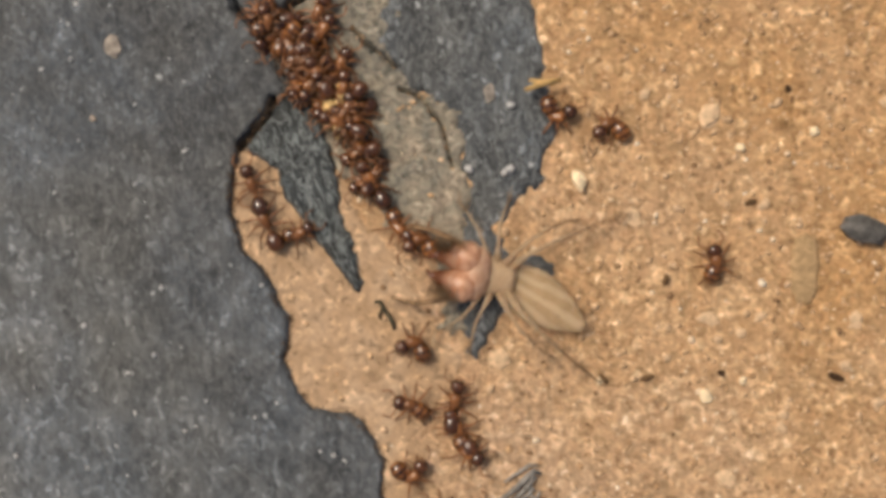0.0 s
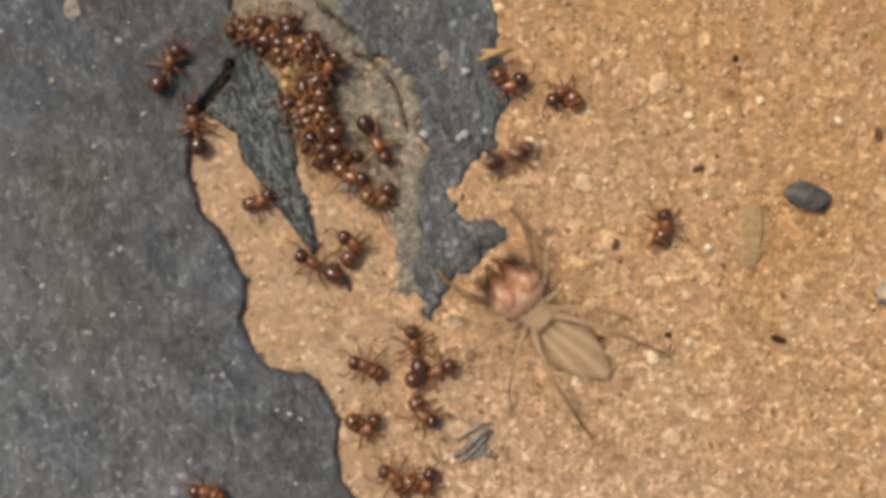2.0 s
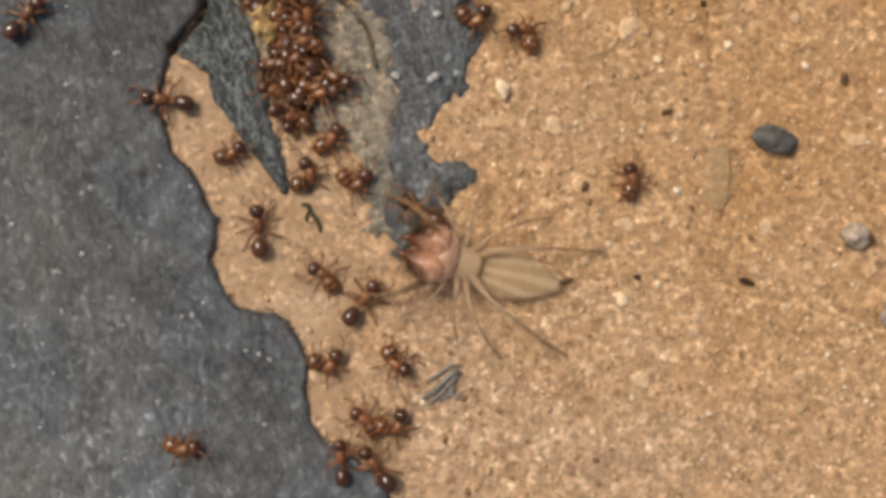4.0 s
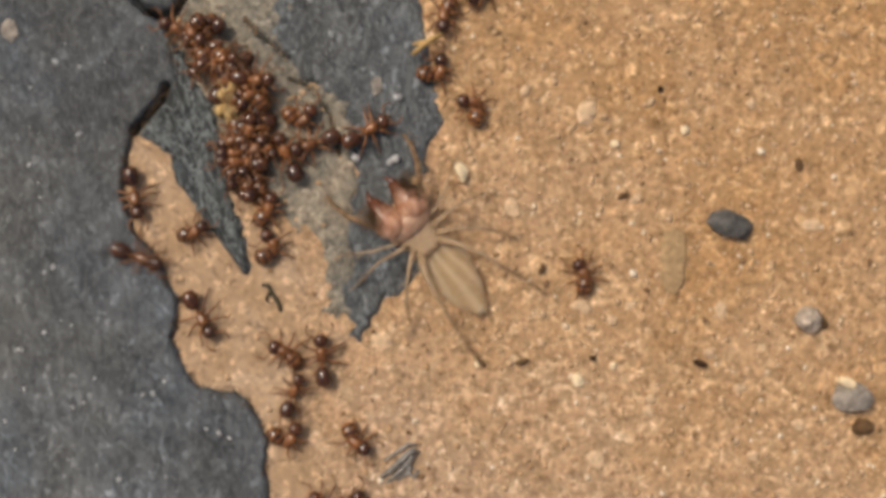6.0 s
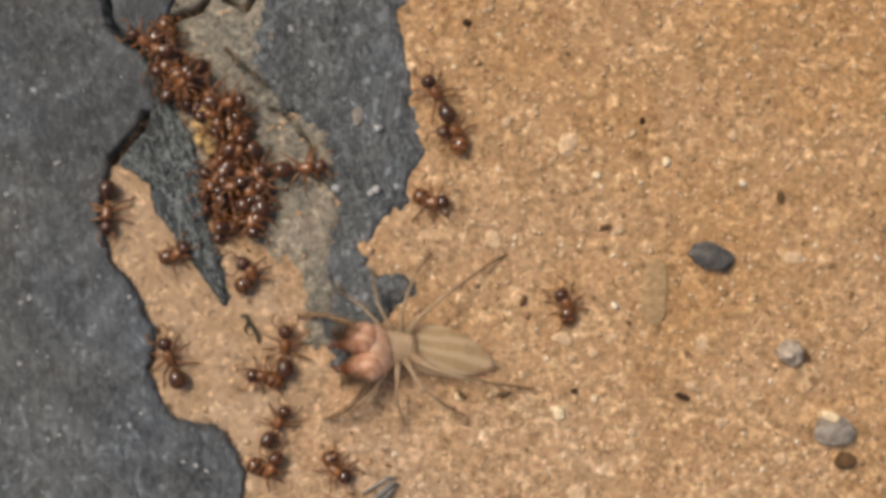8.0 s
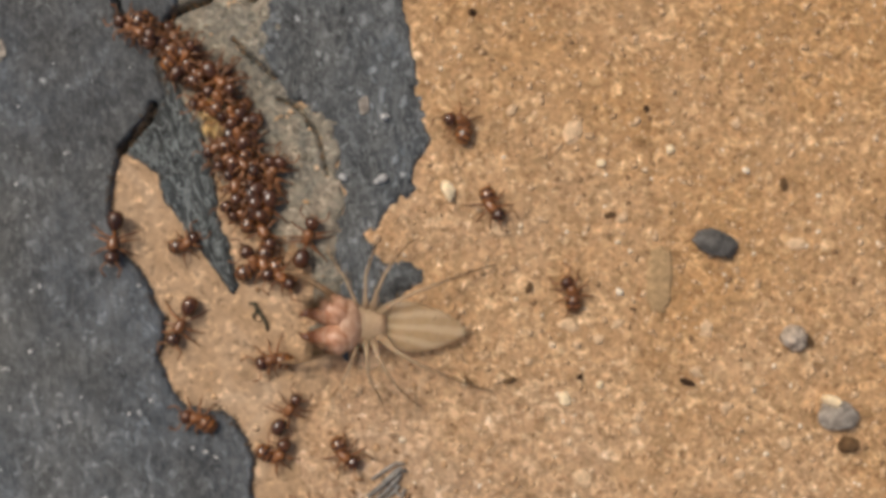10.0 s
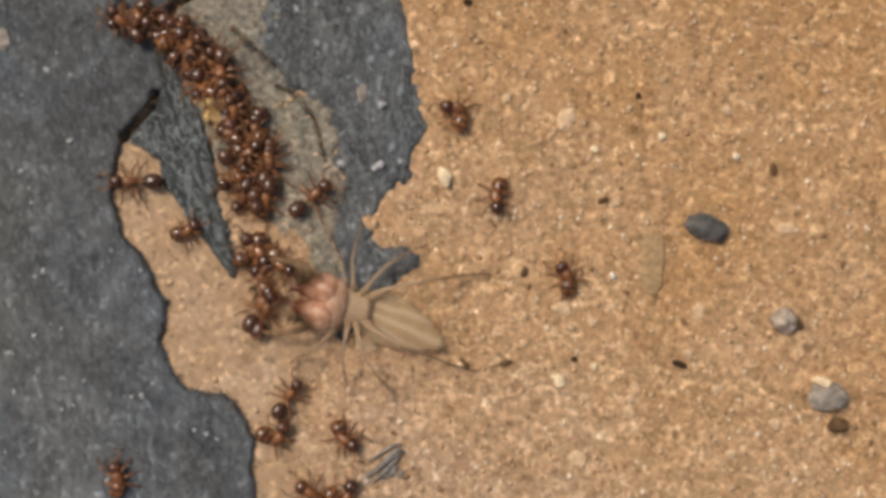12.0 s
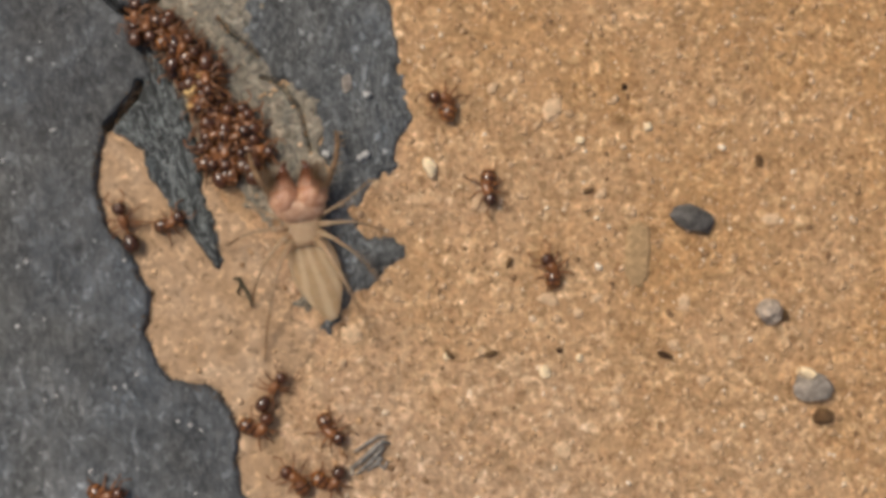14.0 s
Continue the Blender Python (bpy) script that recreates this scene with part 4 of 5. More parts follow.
SPIDER = camel_spider()
SPIDER_LIMBS = []
for side in (1, -1):
    for name, hip, bends, thick in (
        ("pedipalp", (1.3, 0.95, 1.35), [(0, 0, 0), (0.9, 0.65, 0.4), (2.0, 1.35, 0.5), (3.2, 1.95, 0.2), (4.3, 2.2, -0.4), (5.0, 2.15, -0.95), (5.3, 2.1, -1.15)], 0.5),
        ("leg", (0.8, 0.9, 1.3), [(0, 0, 0), (0.5, 1.0, 0.5), (1.2, 2.1, 0.4), (2.0, 2.9, -0.3), (2.5, 3.3, -0.9), (2.8, 3.5, -1.2)], 0.2),
        ("leg", (0.35, 0.9, 1.3), [(0, 0, 0), (0.1, 1.2, 0.7), (0.2, 2.4, 0.6), (0.0, 3.5, -0.3), (-0.2, 4.1, -0.9), (-0.3, 4.5, -1.2)], 0.24),
        ("leg", (-0.1, 0.85, 1.3), [(0, 0, 0), (-0.5, 1.2, 0.8), (-1.3, 2.4, 0.8), (-2.3, 3.4, -0.1), (-3.1, 4.0, -0.8), (-3.7, 4.3, -1.2)], 0.26),
        ("leg", (-0.55, 0.75, 1.3), [(0, 0, 0), (-1.1, 0.9, 0.9), (-2.7, 1.7, 1.1), (-4.6, 2.4, 0.2), (-6.0, 2.9, -0.6), (-7.4, 3.3, -1.1), (-7.9, 3.4, -1.2)], 0.30),
    ):
        SPIDER_LIMBS.append((spider_limb(name, SPIDER, side, (hip[0], hip[1] * side, hip[2]), bends, thick, "bristly pale leg" if name == "leg" else "thick bristly feeler leg", len(SPIDER_LIMBS)), (hip[0], hip[1] * side, hip[2]), side))


# ---- what moves ----
def ant_rows(rows, lift=0.0, tip=(0, 0)):
    """Seconds, x, y, heading -> poses on the surface."""
    return [(t, mm_pose(x, y, float(surface(x, y)[0]) + lift, tip[0], tip[1], h)) for t, x, y, h in rows]


def stir(ob, seed, step_seconds, swing):
    """The legs and feelers swing at their joints while the ant moves."""
    rng = random.Random(seed)
    for limb in [o for o in ob.children if o.name.split(".")[0] in ("leg", "antenna")]:
        x, y, z = limb.location
        count = int(14.0 / step_seconds)
        sign = rng.choice((1, -1))
        rows = []
        for k in range(count + 1):
            sign = -sign
            rows.append((14.0 * k / count, pose(x, y, z, 0, rng.uniform(-4, 4), sign * swing * rng.uniform(0.3, 1.0))))
        walk(limb, rows)


CROWD = 36
CRUMB_SPOT = (-14.56, 9.04)
# where the throng lies, as time: centre line x, y and half width
THRONG = {
    0.0: [(-19.05, 15.19, 1.73), (-17.59, 13.85, 2.12), (-16.33, 12.34, 1.93), (-16.37, 10.68, 1.73), (-14.34, 10.07, 1.73), (-13.45, 8.38, 1.35), (-12.44, 4.12, 1.16)],
    3.0: [(-16.82, 11.11, 1.54), (-14.58, 10.33, 2.12), (-11.97, 9.54, 2.31), (-11.61, 8.04, 1.93), (-13.15, 5.82, 1.54), (-12.81, 3.95, 1.73), (-12.08, 2.81, 1.73)],
    7.0: [(-17.33, 15.33, 1.93), (-16.57, 13.04, 1.93), (-15.05, 11.51, 2.12), (-13.91, 10.37, 1.73), (-13.15, 6.93, 1.93), (-13.34, 5.41, 1.93), (-13.15, 3.12, 1.54)],
    11.5: [(-21.42, 15.53, 1.16), (-18.33, 14.17, 1.54), (-15.63, 12.81, 1.73), (-14.86, 10.87, 1.54), (-13.31, 7.95, 1.73), (-12.35, 5.04, 1.93), (-11.96, 1.94, 1.73)],
    14.0: [(-18.95, 14.52, 1.54), (-16.63, 13.35, 2.31), (-15.09, 11.41, 1.93), (-14.32, 9.46, 1.73), (-12.97, 6.94, 1.93), (-12.01, 5.57, 1.93), (-12.40, 4.02, 1.73)],
}


def throng_spot(t, along, across):
    """A place in the throng at a time: along its line from 0 to 1, across it from -1 to 1."""
    times = sorted(THRONG)
    rows = []
    for key in times:
        seg = along * (len(THRONG[key]) - 1)
        i = min(int(seg), len(THRONG[key]) - 2)
        rows.append([a + (b - a) * (seg - i) for a, b in zip(THRONG[key][i], THRONG[key][i + 1])])
    x, y, wide = (float(np.interp(t, times, [r[k] for r in rows])) for k in range(3))
    return x + 0.43 * wide * across, y


def motions():
    lively = "red-brown worker ant walking over the broken ground"
    calm = "red-brown worker ant standing with legs spread"
    curled = "red-brown worker ant curled up on the sandy ground"
    words = {"walking": lively, "spread": calm, "compact": "red-brown worker ant crouching with its gaster tucked in", "curled": curled}
    rng = random.Random(12)

    def go(kind, rows, seed, size=1.0, lift=0.0):
        ob = ant_at(mm_pose(0, 0, 0), ANT_MODELS[kind], words[kind], size)
        walk(ob, ant_rows(rows, lift))
        if kind == "walking":
            stir(ob, seed, 0.25, 22)
        elif seed % 2:
            stir(ob, seed, 1.0, 9)
        return ob

    go("compact", [(0.0, 9.98, -1.61, 100.0), (1.5, 10.03, -1.58, 95.0), (3.0, 10.11, -1.7, 100.0), (5.5, 9.68, -3.27, 112.0), (6.5, 9.75, -2.93, 122.0), (14.0, 9.87, -3.14, 122.0)], 0, 0.94)
    go("curled", [(0.0, 3.45, 7.96, 200.0), (3.0, 3.58, 7.85, 190.0), (5.5, 2.21, 8.56, 120.0), (6.0, 2.43, 8.73, 150.0), (6.5, 2.78, 8.99, 150.0), (7.0, 2.5, 8.95, 160.0), (8.0, 2.43, 8.91, 160.0), (10.5, 2.42, 8.82, 150.0), (14.0, 2.64, 8.8, 150.0)], 1, 0.94)
    go("curled", [(0.0, -0.38, 8.32, 0.0), (2.0, -0.5, 8.11, 10.0), (3.0, -0.44, 7.98, 10.0), (5.5, -1.26, 9.85, 60.0), (6.0, -0.37, 10.65, 60.0), (6.5, -0.53, 14.52, 90.0), (7.0, -4.77, 18.85, 120.0), (14.0, -5.02, 21.68, 120.0)], 2, 0.94)
    go("compact", [(0.0, 0.63, 21.42, 270.0), (5.5, 0.14, 15.15, 270.0), (6.8, -1.47, 14.35, 250.0), (6.9, -2.83, 12.0, 195.0), (7.0, -4.2, 9.64, 140.0), (7.1, -3.06, 8.55, 195.0), (7.2, -1.92, 7.46, 250.0), (7.5, -0.2, 5.91, 300.0), (8.0, 0.23, 4.21, 360.0), (10.5, 4.53, 3.28, 290.0), (11.0, 4.62, 3.57, 270.0), (11.5, 4.58, 3.29, 270.0), (13.0, 5.12, 2.94, 300.0), (14.0, 5.08, 2.91, 290.0)], 3, 0.94)
    go("walking", [(0.0, 1.0, 21.78, 220.0), (5.5, 3.06, 16.34, 220.0), (7.0, 0.6, 17.7, 220.0), (7.5, -1.47, 13.7, 190.0), (8.0, 0.9, 11.31, 120.0), (8.3, -0.68, 13.2, 110.0), (9.0, -2.52, 22.61, 100.0), (14.0, -1.49, 23.67, 100.0)], 4, 0.94)
    go("walking", [(0.0, -9.51, -20.76, 100.0), (3.0, -9.53, -24.89, 100.0), (5.5, -10.34, -11.49, 75.0), (6.5, -10.13, -10.82, 65.0), (14.0, -9.68, -11.19, 55.0)], 5, 0.82)
    go("curled", [(0.0, -10.31, -15.11, 30.0), (1.0, -10.19, -14.91, 20.0), (3.0, -10.7, -14.58, 30.0), (5.5, -10.8, -14.44, 40.0), (6.5, -10.52, -13.98, 40.0), (14.0, -10.65, -14.05, 40.0)], 6, 0.94)
    go("compact", [(0.0, -6.68, -13.38, 330.0), (1.0, -6.75, -13.43, 325.0), (3.0, -6.4, -13.8, 330.0), (5.5, -6.36, -14.37, 325.0), (6.5, -6.17, -13.68, 325.0), (10.5, -6.12, -13.71, 325.0), (14.0, -5.97, -13.93, 325.0)], 7, 0.94)
    go("compact", [(0.0, -7.96, -17.62, 150.0), (1.0, -8.07, -17.52, 150.0), (2.5, -8.05, -18.17, 150.0), (3.0, -7.9, -17.85, 150.0), (5.5, -7.89, -18.5, 150.0), (14.0, -7.83, -17.32, 150.0)], 8, 0.94)
    go("curled", [(0.0, -6.49, -18.2, 40.0), (1.0, -6.45, -18.3, 30.0), (2.5, -6.36, -18.75, 50.0), (3.0, -6.21, -18.63, 50.0), (5.5, -6.27, -18.89, 50.0), (14.0, -5.71, -17.8, 40.0)], 9, 0.94)
    go("walking", [(0.0, -6.55, -21.16, 120.0), (3.0, -7.57, -21.02, 120.0), (5.5, -7.14, -21.4, 140.0), (14.0, -6.68, -20.81, 140.0)], 10, 0.94)
    go("compact", [(0.0, -9.83, -10.29, 170.0), (0.5, -10.04, -10.24, 170.0), (1.0, -9.85, -10.46, 165.0), (1.5, -9.71, -10.46, 165.0), (2.0, -9.83, -10.33, 170.0), (2.5, -9.17, -8.78, 200.0), (3.0, -9.95, -8.06, 140.0), (5.5, -10.8, -8.91, 170.0), (6.0, -10.48, -8.09, 160.0), (6.5, -10.52, -7.89, 150.0), (7.5, -10.56, -7.97, 150.0), (8.0, -10.45, -7.47, 180.0), (10.5, -10.53, -6.97, 200.0), (11.0, -10.58, -6.33, 180.0), (11.5, -10.65, -6.18, 180.0), (12.0, -11.2, -3.09, 130.0), (13.0, -11.55, -2.78, 110.0), (14.0, -12.25, 4.05, 110.0)], 11, 0.94)
    go("walking", [(0.0, -7.24, -10.34, 80.0), (0.5, -6.83, -10.59, 80.0), (1.0, -6.93, -10.31, 80.0), (2.0, -6.78, -9.31, 100.0), (3.0, -7.6, -10.14, 45.0), (5.5, -8.55, -9.03, 85.0), (6.0, -8.26, -8.48, 95.0), (6.5, -8.46, -8.34, 95.0), (7.5, -8.45, -8.28, 90.0), (8.0, -9.32, -5.76, 90.0), (10.5, -8.1, 1.3, 60.0), (11.5, -7.83, 2.34, 30.0), (12.0, -7.99, 2.76, 40.0), (13.0, -9.19, 5.27, 40.0), (13.5, -10.42, 6.28, 90.0), (14.0, -11.28, 6.58, 90.0)], 12, 0.94)
    go("walking", [(0.0, -6.91, -12.08, 120.0), (0.5, -6.5, -13.06, 120.0), (1.0, -7.23, -12.58, 120.0), (1.5, -7.09, -11.73, 110.0), (1.75, -6.38, -11.28, 65.0), (2.0, -5.67, -10.84, 20.0), (2.5, -1.85, -5.4, 60.0), (2.75, -3.19, -6.43, 105.0), (3.0, -4.53, -7.46, 150.0), (5.5, -3.99, 5.18, 120.0), (5.75, -4.57, 6.06, 75.0), (6.0, -5.16, 6.94, 30.0), (6.25, -4.37, 7.3, 70.0), (6.5, -3.58, 7.66, 110.0), (7.0, -8.8, 9.84, 150.0), (7.25, -8.06, 9.18, 80.0), (7.5, -7.31, 8.53, 10.0), (8.0, -8.22, 6.47, 5.0), (10.5, -11.09, 5.17, 60.0), (14.0, -10.89, 5.6, 90.0)], 13, 0.94)
    go("compact", [(0.0, -17.39, 0.99, 35.0), (3.0, -17.15, 0.27, 40.0), (5.5, -17.28, -0.68, 40.0), (6.5, -16.92, 0.5, 40.0), (14.0, -16.78, 0.17, 40.0)], 14, 0.84)
    go("walking", [(0.0, -20.17, 4.15, 110.0), (0.5, -20.50, 3.00, 120.0), (1.0, -20.06, 4.09, 100.0), (1.5, -20.95, 4.09, 100.0), (2.0, -21.27, 5.82, 100.0), (3.0, -21.24, 4.48, 100.0), (3.83, -21.35, 3.7, 157.0), (4.67, -21.45, 2.92, 213.0), (5.5, -21.56, 2.14, 270.0), (6.0, -20.93, 2.65, 280.0), (8.0, -21.28, 3.71, 270.0), (10.5, -21.35, 0.57, 260.0), (10.67, -20.91, 2.92, 210.0), (10.83, -20.47, 5.27, 160.0), (11.0, -20.02, 7.62, 110.0), (11.25, -20.45, 5.58, 155.0), (11.5, -20.88, 3.53, 200.0), (12.0, -20.21, 3.9, 180.0), (12.5, -20.24, 3.14, 130.0), (13.0, -20.27, 2.38, 80.0), (13.5, -17.68, -4.38, 90.0), (14.0, -19.71, 0.18, 110.0)], 15, 0.94)
    go("walking", [(0.0, -19.36, 1.78, 115.0), (0.5, -18.77, 0.31, 125.0), (1.0, -20.59, 2.78, 100.0), (1.2, -20.19, -0.60, 110.0), (1.3, -17.66, -3.93, 115.0), (1.4, -17.08, -5.71, 105.0), (1.5, -16.97, -8.41, 120.0), (2.0, -13.23, -3.54, 150.0), (2.5, -11.65, -4.72, 160.0), (3.0, -14.32, -4.22, 160.0), (3.83, -15.14, -4.98, 107.0), (4.67, -15.97, -5.75, 53.0), (5.5, -16.8, -6.51, 0.0), (6.0, -16.48, -5.59, -60.0), (6.5, -15.96, -3.96, -100.0), (6.75, -14.39, -4.05, -155.0), (7.0, -12.82, -4.14, -210.0), (7.5, -14.0, -5.21, -270.0), (8.0, -16.96, -6.52, -250.0), (8.83, -16.92, -5.83, -197.0), (9.67, -16.89, -5.14, -143.0), (10.5, -16.86, -4.44, -90.0), (10.67, -16.69, -5.51, -150.0), (10.83, -16.52, -6.58, -210.0), (11.0, -16.35, -7.65, -270.0), (11.5, -10.65, -10.62, -340.0), (12.0, -11.23, -5.24, -290.0), (12.5, -12.54, -0.94, -270.0), (13.0, -12.54, -2.00, -250.0), (13.5, -13.38, 1.82, -240.0), (14.0, -13.84, 4.46, -240.0)], 16, 0.94)
    go("curled", [(0.0, -9.55, -6.11, 180.0), (0.5, -10.73, -4.02, 170.0), (1.0, -10.67, -2.68, 180.0), (1.5, -10.72, -2.47, 180.0), (2.0, -10.57, -2.45, 120.0), (2.5, -11.71, -1.32, 90.0), (3.0, -11.62, -1.5, 90.0), (5.5, -11.86, -1.94, 90.0), (6.0, -11.45, -1.12, 100.0), (6.5, -11.42, -0.99, 110.0), (7.0, -11.51, -1.08, 110.0), (7.5, -11.51, -0.89, 120.0), (8.0, -11.49, -0.84, 110.0), (10.5, -12.02, -1.00, 100.0), (13.0, -12.1, -1.25, 90.0), (13.5, -13.19, 1.43, 100.0), (14.0, -13.45, 4.85, 100.0)], 17, 0.94)
    go("compact", [(0.0, -19.6, -21.03, 150.0), (1.0, -20.57, -18.63, 180.0), (2.0, -20.62, -18.57, 180.0), (2.33, -20.64, -18.98, 123.0), (2.67, -20.66, -19.39, 67.0), (3.0, -20.68, -19.8, 10.0), (5.5, -20.44, -19.78, 10.0), (8.0, -19.26, -18.59, 30.0), (8.83, -17.76, -15.67, 87.0), (9.67, -16.26, -12.75, 143.0), (10.5, -14.76, -9.83, 200.0), (11.5, -15.46, -13.56, 200.0), (11.75, -18.28, -15.12, 155.0), (12.0, -21.09, -16.68, 110.0), (12.5, -23.11, -12.97, 130.0), (13.0, -21.21, -18.03, 80.0), (13.5, -20.77, -18.33, 20.0), (14.0, -21.12, -18.28, 10.0)], 18, 0.94)
    go("walking", [(0.0, -42.87, 6.01, 0.0), (1.0, -38.45, 4.97, 0.0), (1.5, -21.95, 5.61, -30.0), (1.75, -22.42, 7.71, 15.0), (2.0, -22.89, 9.8, 60.0), (3.0, -28.49, 16.24, 120.0), (3.83, -30.29, 10.47, 60.0), (4.67, -32.09, 4.7, 0.0), (5.5, -33.89, -1.07, -60.0), (6.2, -17.38, -1.73, -10.0), (6.3, -19.25, -1.9, -63.0), (6.4, -21.13, -2.07, -117.0), (6.5, -23.01, -2.25, -170.0), (6.8, -26.21, -6.96, -130.0), (6.9, -24.18, -8.69, -180.0), (7.0, -22.14, -10.43, -230.0), (7.2, -20.65, -13.56, -230.0), (7.5, -17.6, -15.69, -240.0), (8.0, -15.12, -18.6, -240.0), (14.0, -14.78, -24.95, -240.0)], 19, 0.94)
    go("walking", [(0.0, 18.71, 21.16, 220.0), (1.2, 15.79, 16.16, 240.0), (1.5, 12.71, 5.93, 260.0), (1.6, 11.06, 3.11, 220.0), (1.73, 7.31, 3.28, 273.0), (1.87, 3.56, 3.44, 327.0), (2.0, -0.19, 3.6, 380.0), (2.25, -4.2, 7.22, 420.0), (2.5, -8.22, 10.84, 460.0), (2.75, -8.62, 9.44, 390.0), (3.0, -9.01, 8.05, 320.0), (5.5, -10.9, 3.77, 360.0), (5.67, -10.2, 4.53, 307.0), (5.83, -9.5, 5.3, 253.0), (6.0, -8.8, 6.07, 200.0), (6.25, -8.57, 6.2, 150.0), (6.5, -8.34, 6.32, 100.0), (6.75, -8.95, 5.97, 150.0), (7.0, -9.57, 5.62, 200.0), (7.25, -9.78, 5.57, 150.0), (7.5, -10.0, 5.53, 100.0), (8.0, -10.88, 5.06, 90.0), (14.0, -10.89, 4.82, 90.0)], 20, 0.94)
    go("compact", [(0.0, -10.86, 1.51, 320.0), (1.0, -12.83, 4.53, 280.0), (2.0, -11.17, 2.39, 350.0), (3.0, -9.51, 0.24, 420.0), (5.5, -12.17, 1.34, 420.0), (6.5, -11.51, 1.37, 455.0), (8.0, -10.98, 3.35, 455.0), (13.0, -11.25, 2.2, 455.0), (14.0, -11.89, 5.82, 440.0)], 21, 0.94)
    go("walking", [(0.0, -12.28, 4.32, 120.0), (0.5, -11.45, 2.52, 80.0), (1.0, -10.62, 0.72, 40.0), (1.5, -9.91, 2.7, -10.0), (2.0, -9.2, 4.69, -60.0), (2.17, -9.4, 5.24, -7.0), (2.33, -9.59, 5.8, 47.0), (2.5, -9.79, 6.36, 100.0), (2.75, -10.1, 4.87, 30.0), (3.0, -10.41, 3.38, -40.0), (4.25, -11.52, 4.0, 30.0), (5.5, -12.63, 4.62, 100.0), (6.5, -8.53, 6.13, 120.0), (8.0, -12.6, 8.67, 90.0), (14.0, -13.99, 9.51, 90.0)], 22, 0.94)
    go("compact", [(0.0, -13.47, 9.16, 100.0), (1.0, -12.83, 4.53, 100.0), (2.0, -13.15, 5.5, 110.0), (2.5, -11.86, 5.0, 40.0), (3.0, -10.58, 4.51, -30.0), (4.25, -11.99, 4.18, 35.0), (5.5, -13.39, 3.85, 100.0), (6.5, -13.11, 5.75, 90.0), (14.0, -11.67, 7.17, 90.0)], 23, 0.94)
    go("compact", [(0.0, -14.34, 11.96, 60.0), (3.0, -12.81, 6.61, 90.0), (5.5, -13.4, 8.12, 90.0), (6.33, -12.81, 6.47, 33.0), (7.17, -12.22, 4.81, -23.0), (8.0, -11.63, 3.16, -80.0), (10.5, -11.29, -1.0, -60.0), (11.0, -10.57, -1.11, -50.0), (11.5, -11.81, -0.95, -40.0), (12.0, -11.78, -0.74, -60.0), (12.5, -11.35, -1.92, -40.0), (13.0, -11.93, -1.04, -30.0), (13.5, -12.18, 1.61, -60.0), (14.0, -12.25, 6.97, -40.0)], 24, 0.94)
    go("compact", [(0.0, -15.4, 14.21, 60.0), (3.0, -13.52, 9.24, 90.0), (5.5, -13.79, 10.07, 90.0), (6.33, -13.13, 8.46, 33.0), (7.17, -12.48, 6.85, -23.0), (8.0, -11.83, 5.25, -80.0), (10.5, -9.95, -2.16, -30.0), (11.0, -9.61, -2.2, -30.0), (11.5, -10.27, -2.31, -40.0), (12.0, -10.42, -1.73, -30.0), (12.5, -11.94, -3.27, 20.0), (13.0, -10.97, -2.59, -10.0), (13.5, -10.63, 1.01, -80.0), (14.0, -10.89, 5.41, -10.0)], 25, 0.94)
    go("walking", [(0.0, -15.75, 15.33, 60.0), (3.0, -15.0, 10.77, 90.0), (5.5, -15.33, 11.24, 90.0), (6.33, -13.97, 9.63, 33.0), (7.17, -12.62, 8.01, -23.0), (8.0, -11.26, 6.39, -80.0), (10.5, -11.68, 1.31, -60.0), (11.0, -12.12, 1.6, -70.0), (11.5, -8.92, -3.67, -30.0), (11.75, -10.25, -4.26, 15.0), (12.0, -11.59, -4.84, 60.0), (12.25, -10.89, -3.19, 0.0), (12.5, -10.19, -1.55, -60.0), (12.75, -9.62, -2.37, -120.0), (13.0, -9.04, -3.19, -180.0), (13.25, -9.06, -0.8, -140.0), (13.5, -9.08, 1.59, -100.0), (14.0, -13.6, 7.95, -60.0)], 26, 0.94)
    go("curled", [(0.0, -8.95, 0.65, 190.0), (0.5, -8.74, 0.7, 200.0), (1.0, -7.96, 1.25, 190.0), (1.5, -10.49, 0.72, 180.0), (1.75, -9.75, 0.63, 110.0), (2.0, -9.01, 0.54, 40.0), (2.5, -8.93, 0.15, 50.0), (3.0, -8.05, -3.06, 20.0), (5.5, -10.33, 3.84, 30.0), (6.5, -9.11, 9.37, 30.0), (7.5, -13.07, 9.3, 40.0), (14.0, -14.57, 10.68, 60.0)], 27, 0.94)

    # the crowd in the trench of the broken coat: each ant shifts and turns a little on its spot
    for k in range(CROWD):
        along, across = (k + rng.random()) / CROWD, rng.uniform(-1, 1)
        heading, rows, t = rng.uniform(0, 360), [], 0.0
        lift = rng.choice((0.0, 0.0, 0.35, 0.7))
        while t < 14.0:
            x, y = throng_spot(t, along, across)
            off = math.hypot(x - CRUMB_SPOT[0], y - CRUMB_SPOT[1])
            if off < 1.4:
                x += (1.4 - off) * (1 if x > CRUMB_SPOT[0] else -1)
            rows.append((t, x + rng.gauss(0, 0.3), y + rng.gauss(0, 0.35), heading))
            heading += rng.uniform(-45, 45)
            t += rng.uniform(0.5, 1.1)
        x, y = throng_spot(14.0, along, across)
        rows.append((14.0, x, y, heading))
        ob = ant_at(mm_pose(0, 0, 0), ANT_MODELS[rng.choice(("spread", "compact", "curled", "walking"))], "red-brown worker ant crowding with others in the trench", rng.uniform(0.8, 0.92))
        walk(ob, ant_rows(rows, lift, (rng.uniform(-30, 30), rng.uniform(-25, 25))))
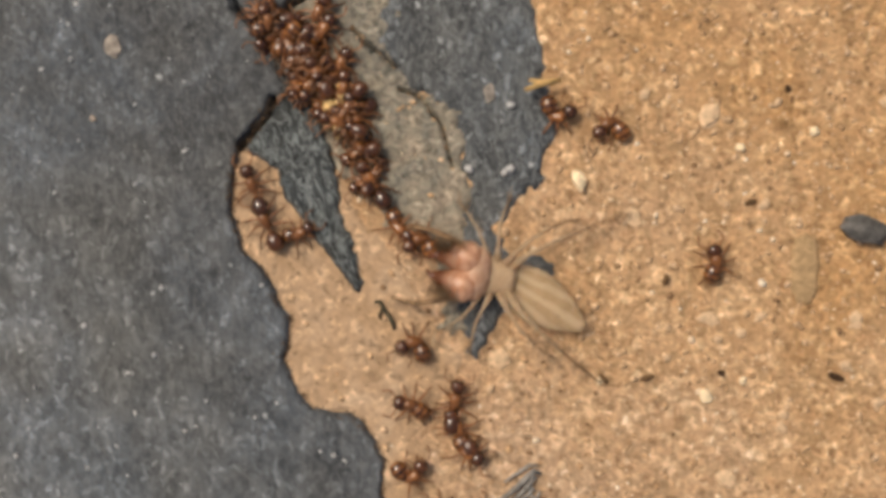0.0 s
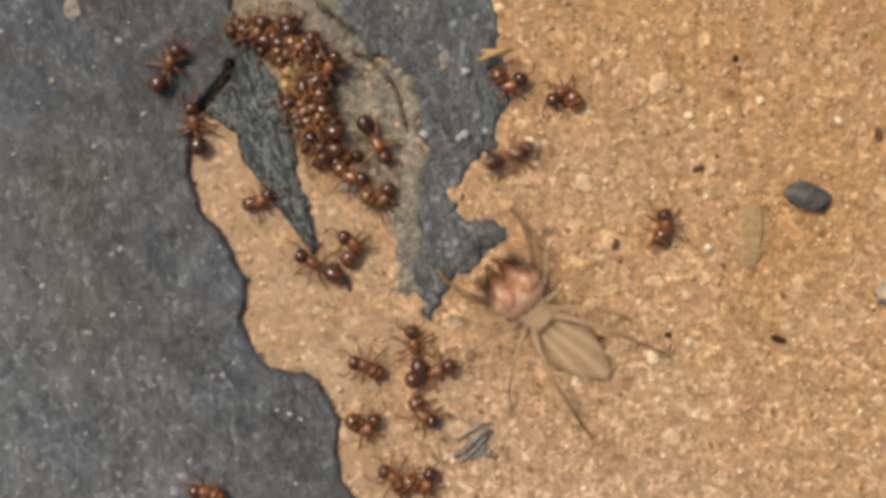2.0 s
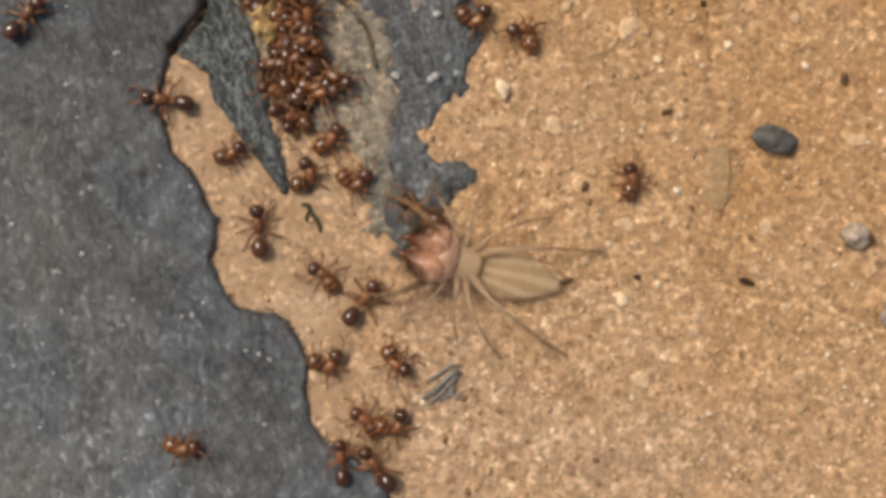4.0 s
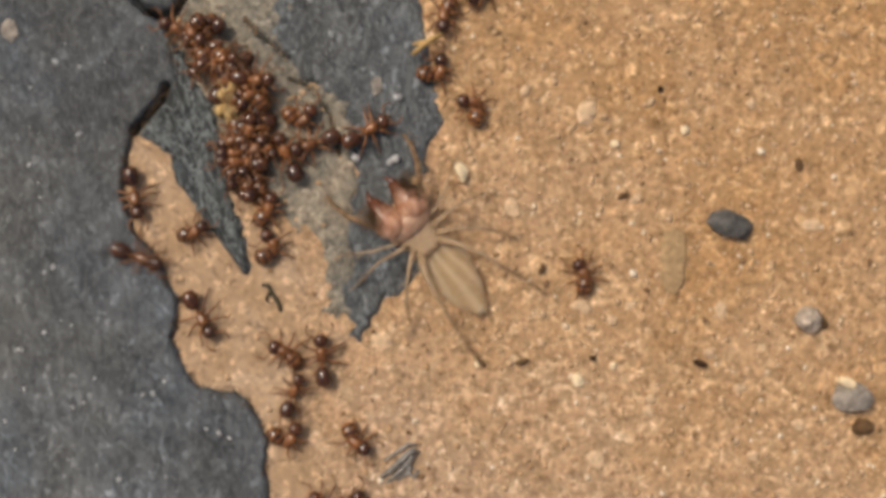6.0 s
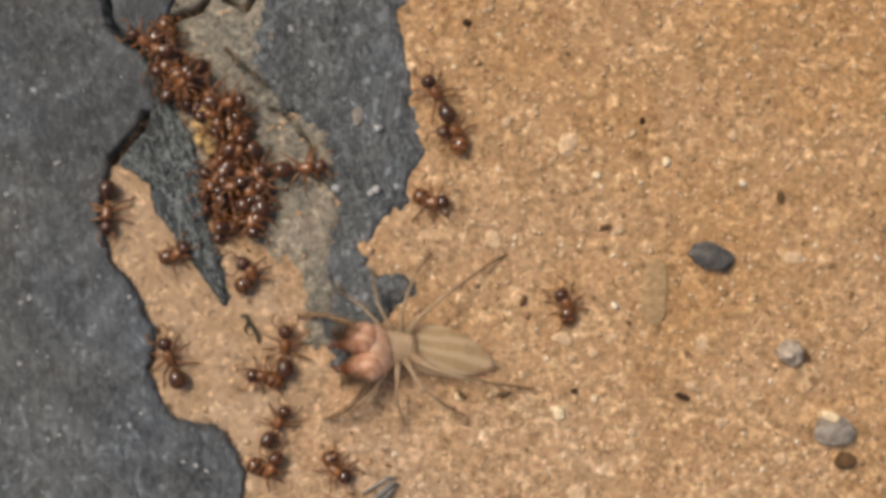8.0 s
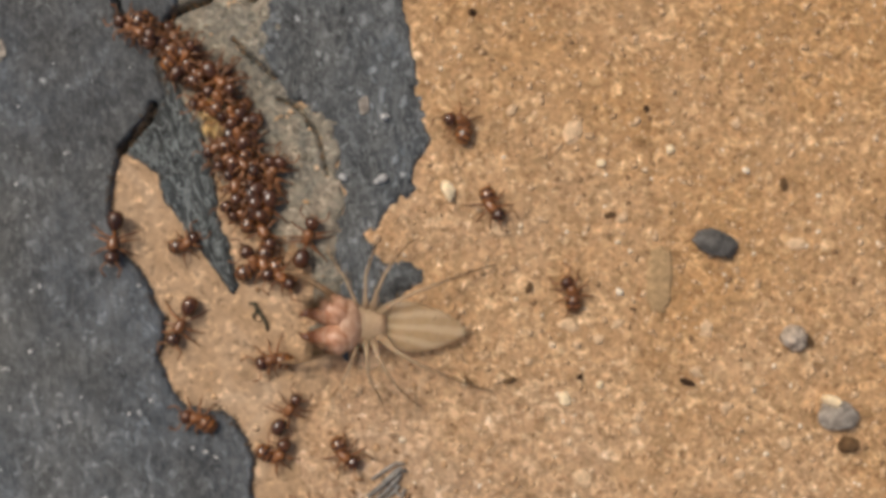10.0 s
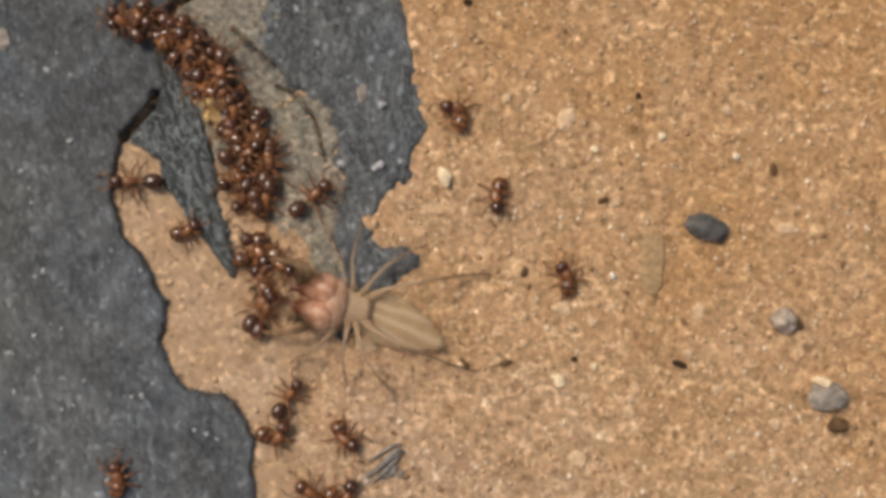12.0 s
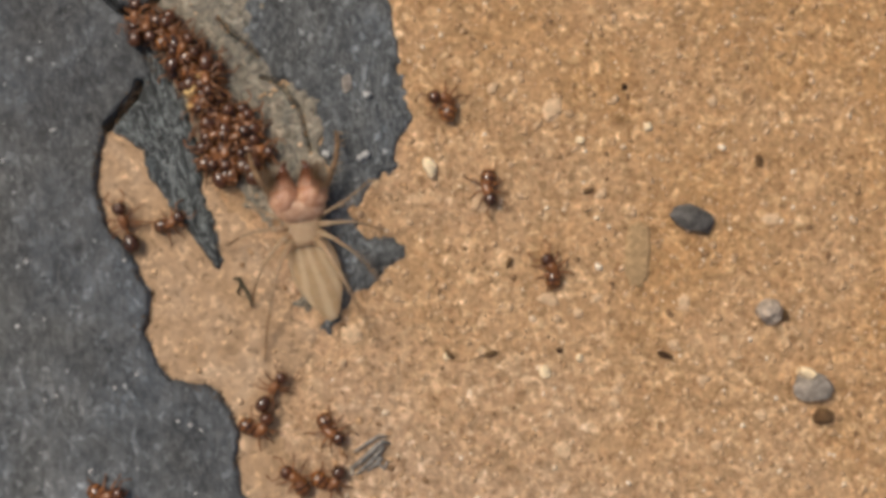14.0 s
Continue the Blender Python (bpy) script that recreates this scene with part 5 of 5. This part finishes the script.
        if k % 3 == 0:
            stir(ob, 100 + k, 0.7, 14)

    # the camel spider lunges and backs away; its abdomen swings behind it
    walk(SPIDER, [(t, mm_pose(x, y, float(surface(x, y)[0]), 0, 0, h)) for t, x, y, h in [
        (0, -4.11, -2.02, 168),
        (0.25, -4.64, -3.41, 170),
        (0.5, -2.55, -3.28, 174),
        (1, -3.48, -1.72, 156),
        (1.5, -4.42, -1.19, 152),
        (2, 1.31, -7.08, 130),
        (2.5, 1.44, -8.68, 152),
        (3, -0.24, -9.42, 173),
        (5.5, -1.54, -1.62, 143),
        (6, -1.34, -0.46, 131),
        (6.5, -1.47, -0.9, 90),
        (7, -1.4, 1.19, 88),
        (7.5, -2.3, -0.81, 106),
        (8, -1.52, -5.4, 190),
        (10.5, -4.52, -4.64, 171),
        (11, -4.73, -4.5, 161),
        (11.5, -5.0, -5.86, 179),
        (12, -4.85, -4.85, 169),
        (12.5, -2.86, -6.49, 171),
        (13, -5.12, -2.33, 176),
        (13.5, -6.58, -2.92, 139),
        (14, -7.41, -0.28, 98),
    ]])
    abdomen = [o for o in SPIDER.children if o.name.startswith("abdomen")][0]
    walk(abdomen, [(t, mm_pose(-0.55, 0, 0.9, 0, 0, b)) for t, b in [
        (0, -22),
        (0.25, -9),
        (0.5, -9),
        (1, -9),
        (1.5, -14),
        (2, 10),
        (2.5, -2),
        (3, -2),
        (5.5, 11),
        (6, -2),
        (6.5, 26),
        (7, 10),
        (7.5, 12),
        (8, -24),
        (10.5, 0),
        (11, 3),
        (11.5, 0),
        (12, -14),
        (12.5, -14),
        (13, -14),
        (13.5, -1),
        (14, 11),
    ]])
    for k, (limb, (x, y, z), side) in enumerate(SPIDER_LIMBS):
        swing, rows = random.Random(50 + k), []
        for j in range(41):
            rows.append((14.0 * j / 40, mm_pose(x, y, z, side * swing.uniform(0, 7), 0, swing.uniform(-13, 13))))
        walk(limb, rows)
    for k, jaw in enumerate([o for o in SPIDER.children if o.name.startswith("jaw")]):
        x, y, z = jaw.location
        side = 1 if y > 0 else -1
        bite = random.Random(70)
        walk(jaw, [(14.0 * j / 70, pose(x, y, z, 0, bite.uniform(-7, 9), side * bite.uniform(-3, 8))) for j in range(71)])
    straw_rows = [(0.0, -0.89, 10.36, 60.0), (2.0, -1.03, 10.17, 63.0), (3.0, -0.97, 10.05, 63.0), (5.5, -1.82, 12.01, 80.0), (6.0, -0.94, 12.76, 80.0), (6.5, -1.1, 16.61, 90.0), (7.0, -5.34, 20.96, 100.0), (14.0, -5.6, 23.85, 100.0)]
    walk(STRAW_BIT, ant_rows(straw_rows, 0.9))
    for model in ANT_MODELS.values():
        for o in (*model.children_recursive, model):
            bpy.data.objects.remove(o)


motions()
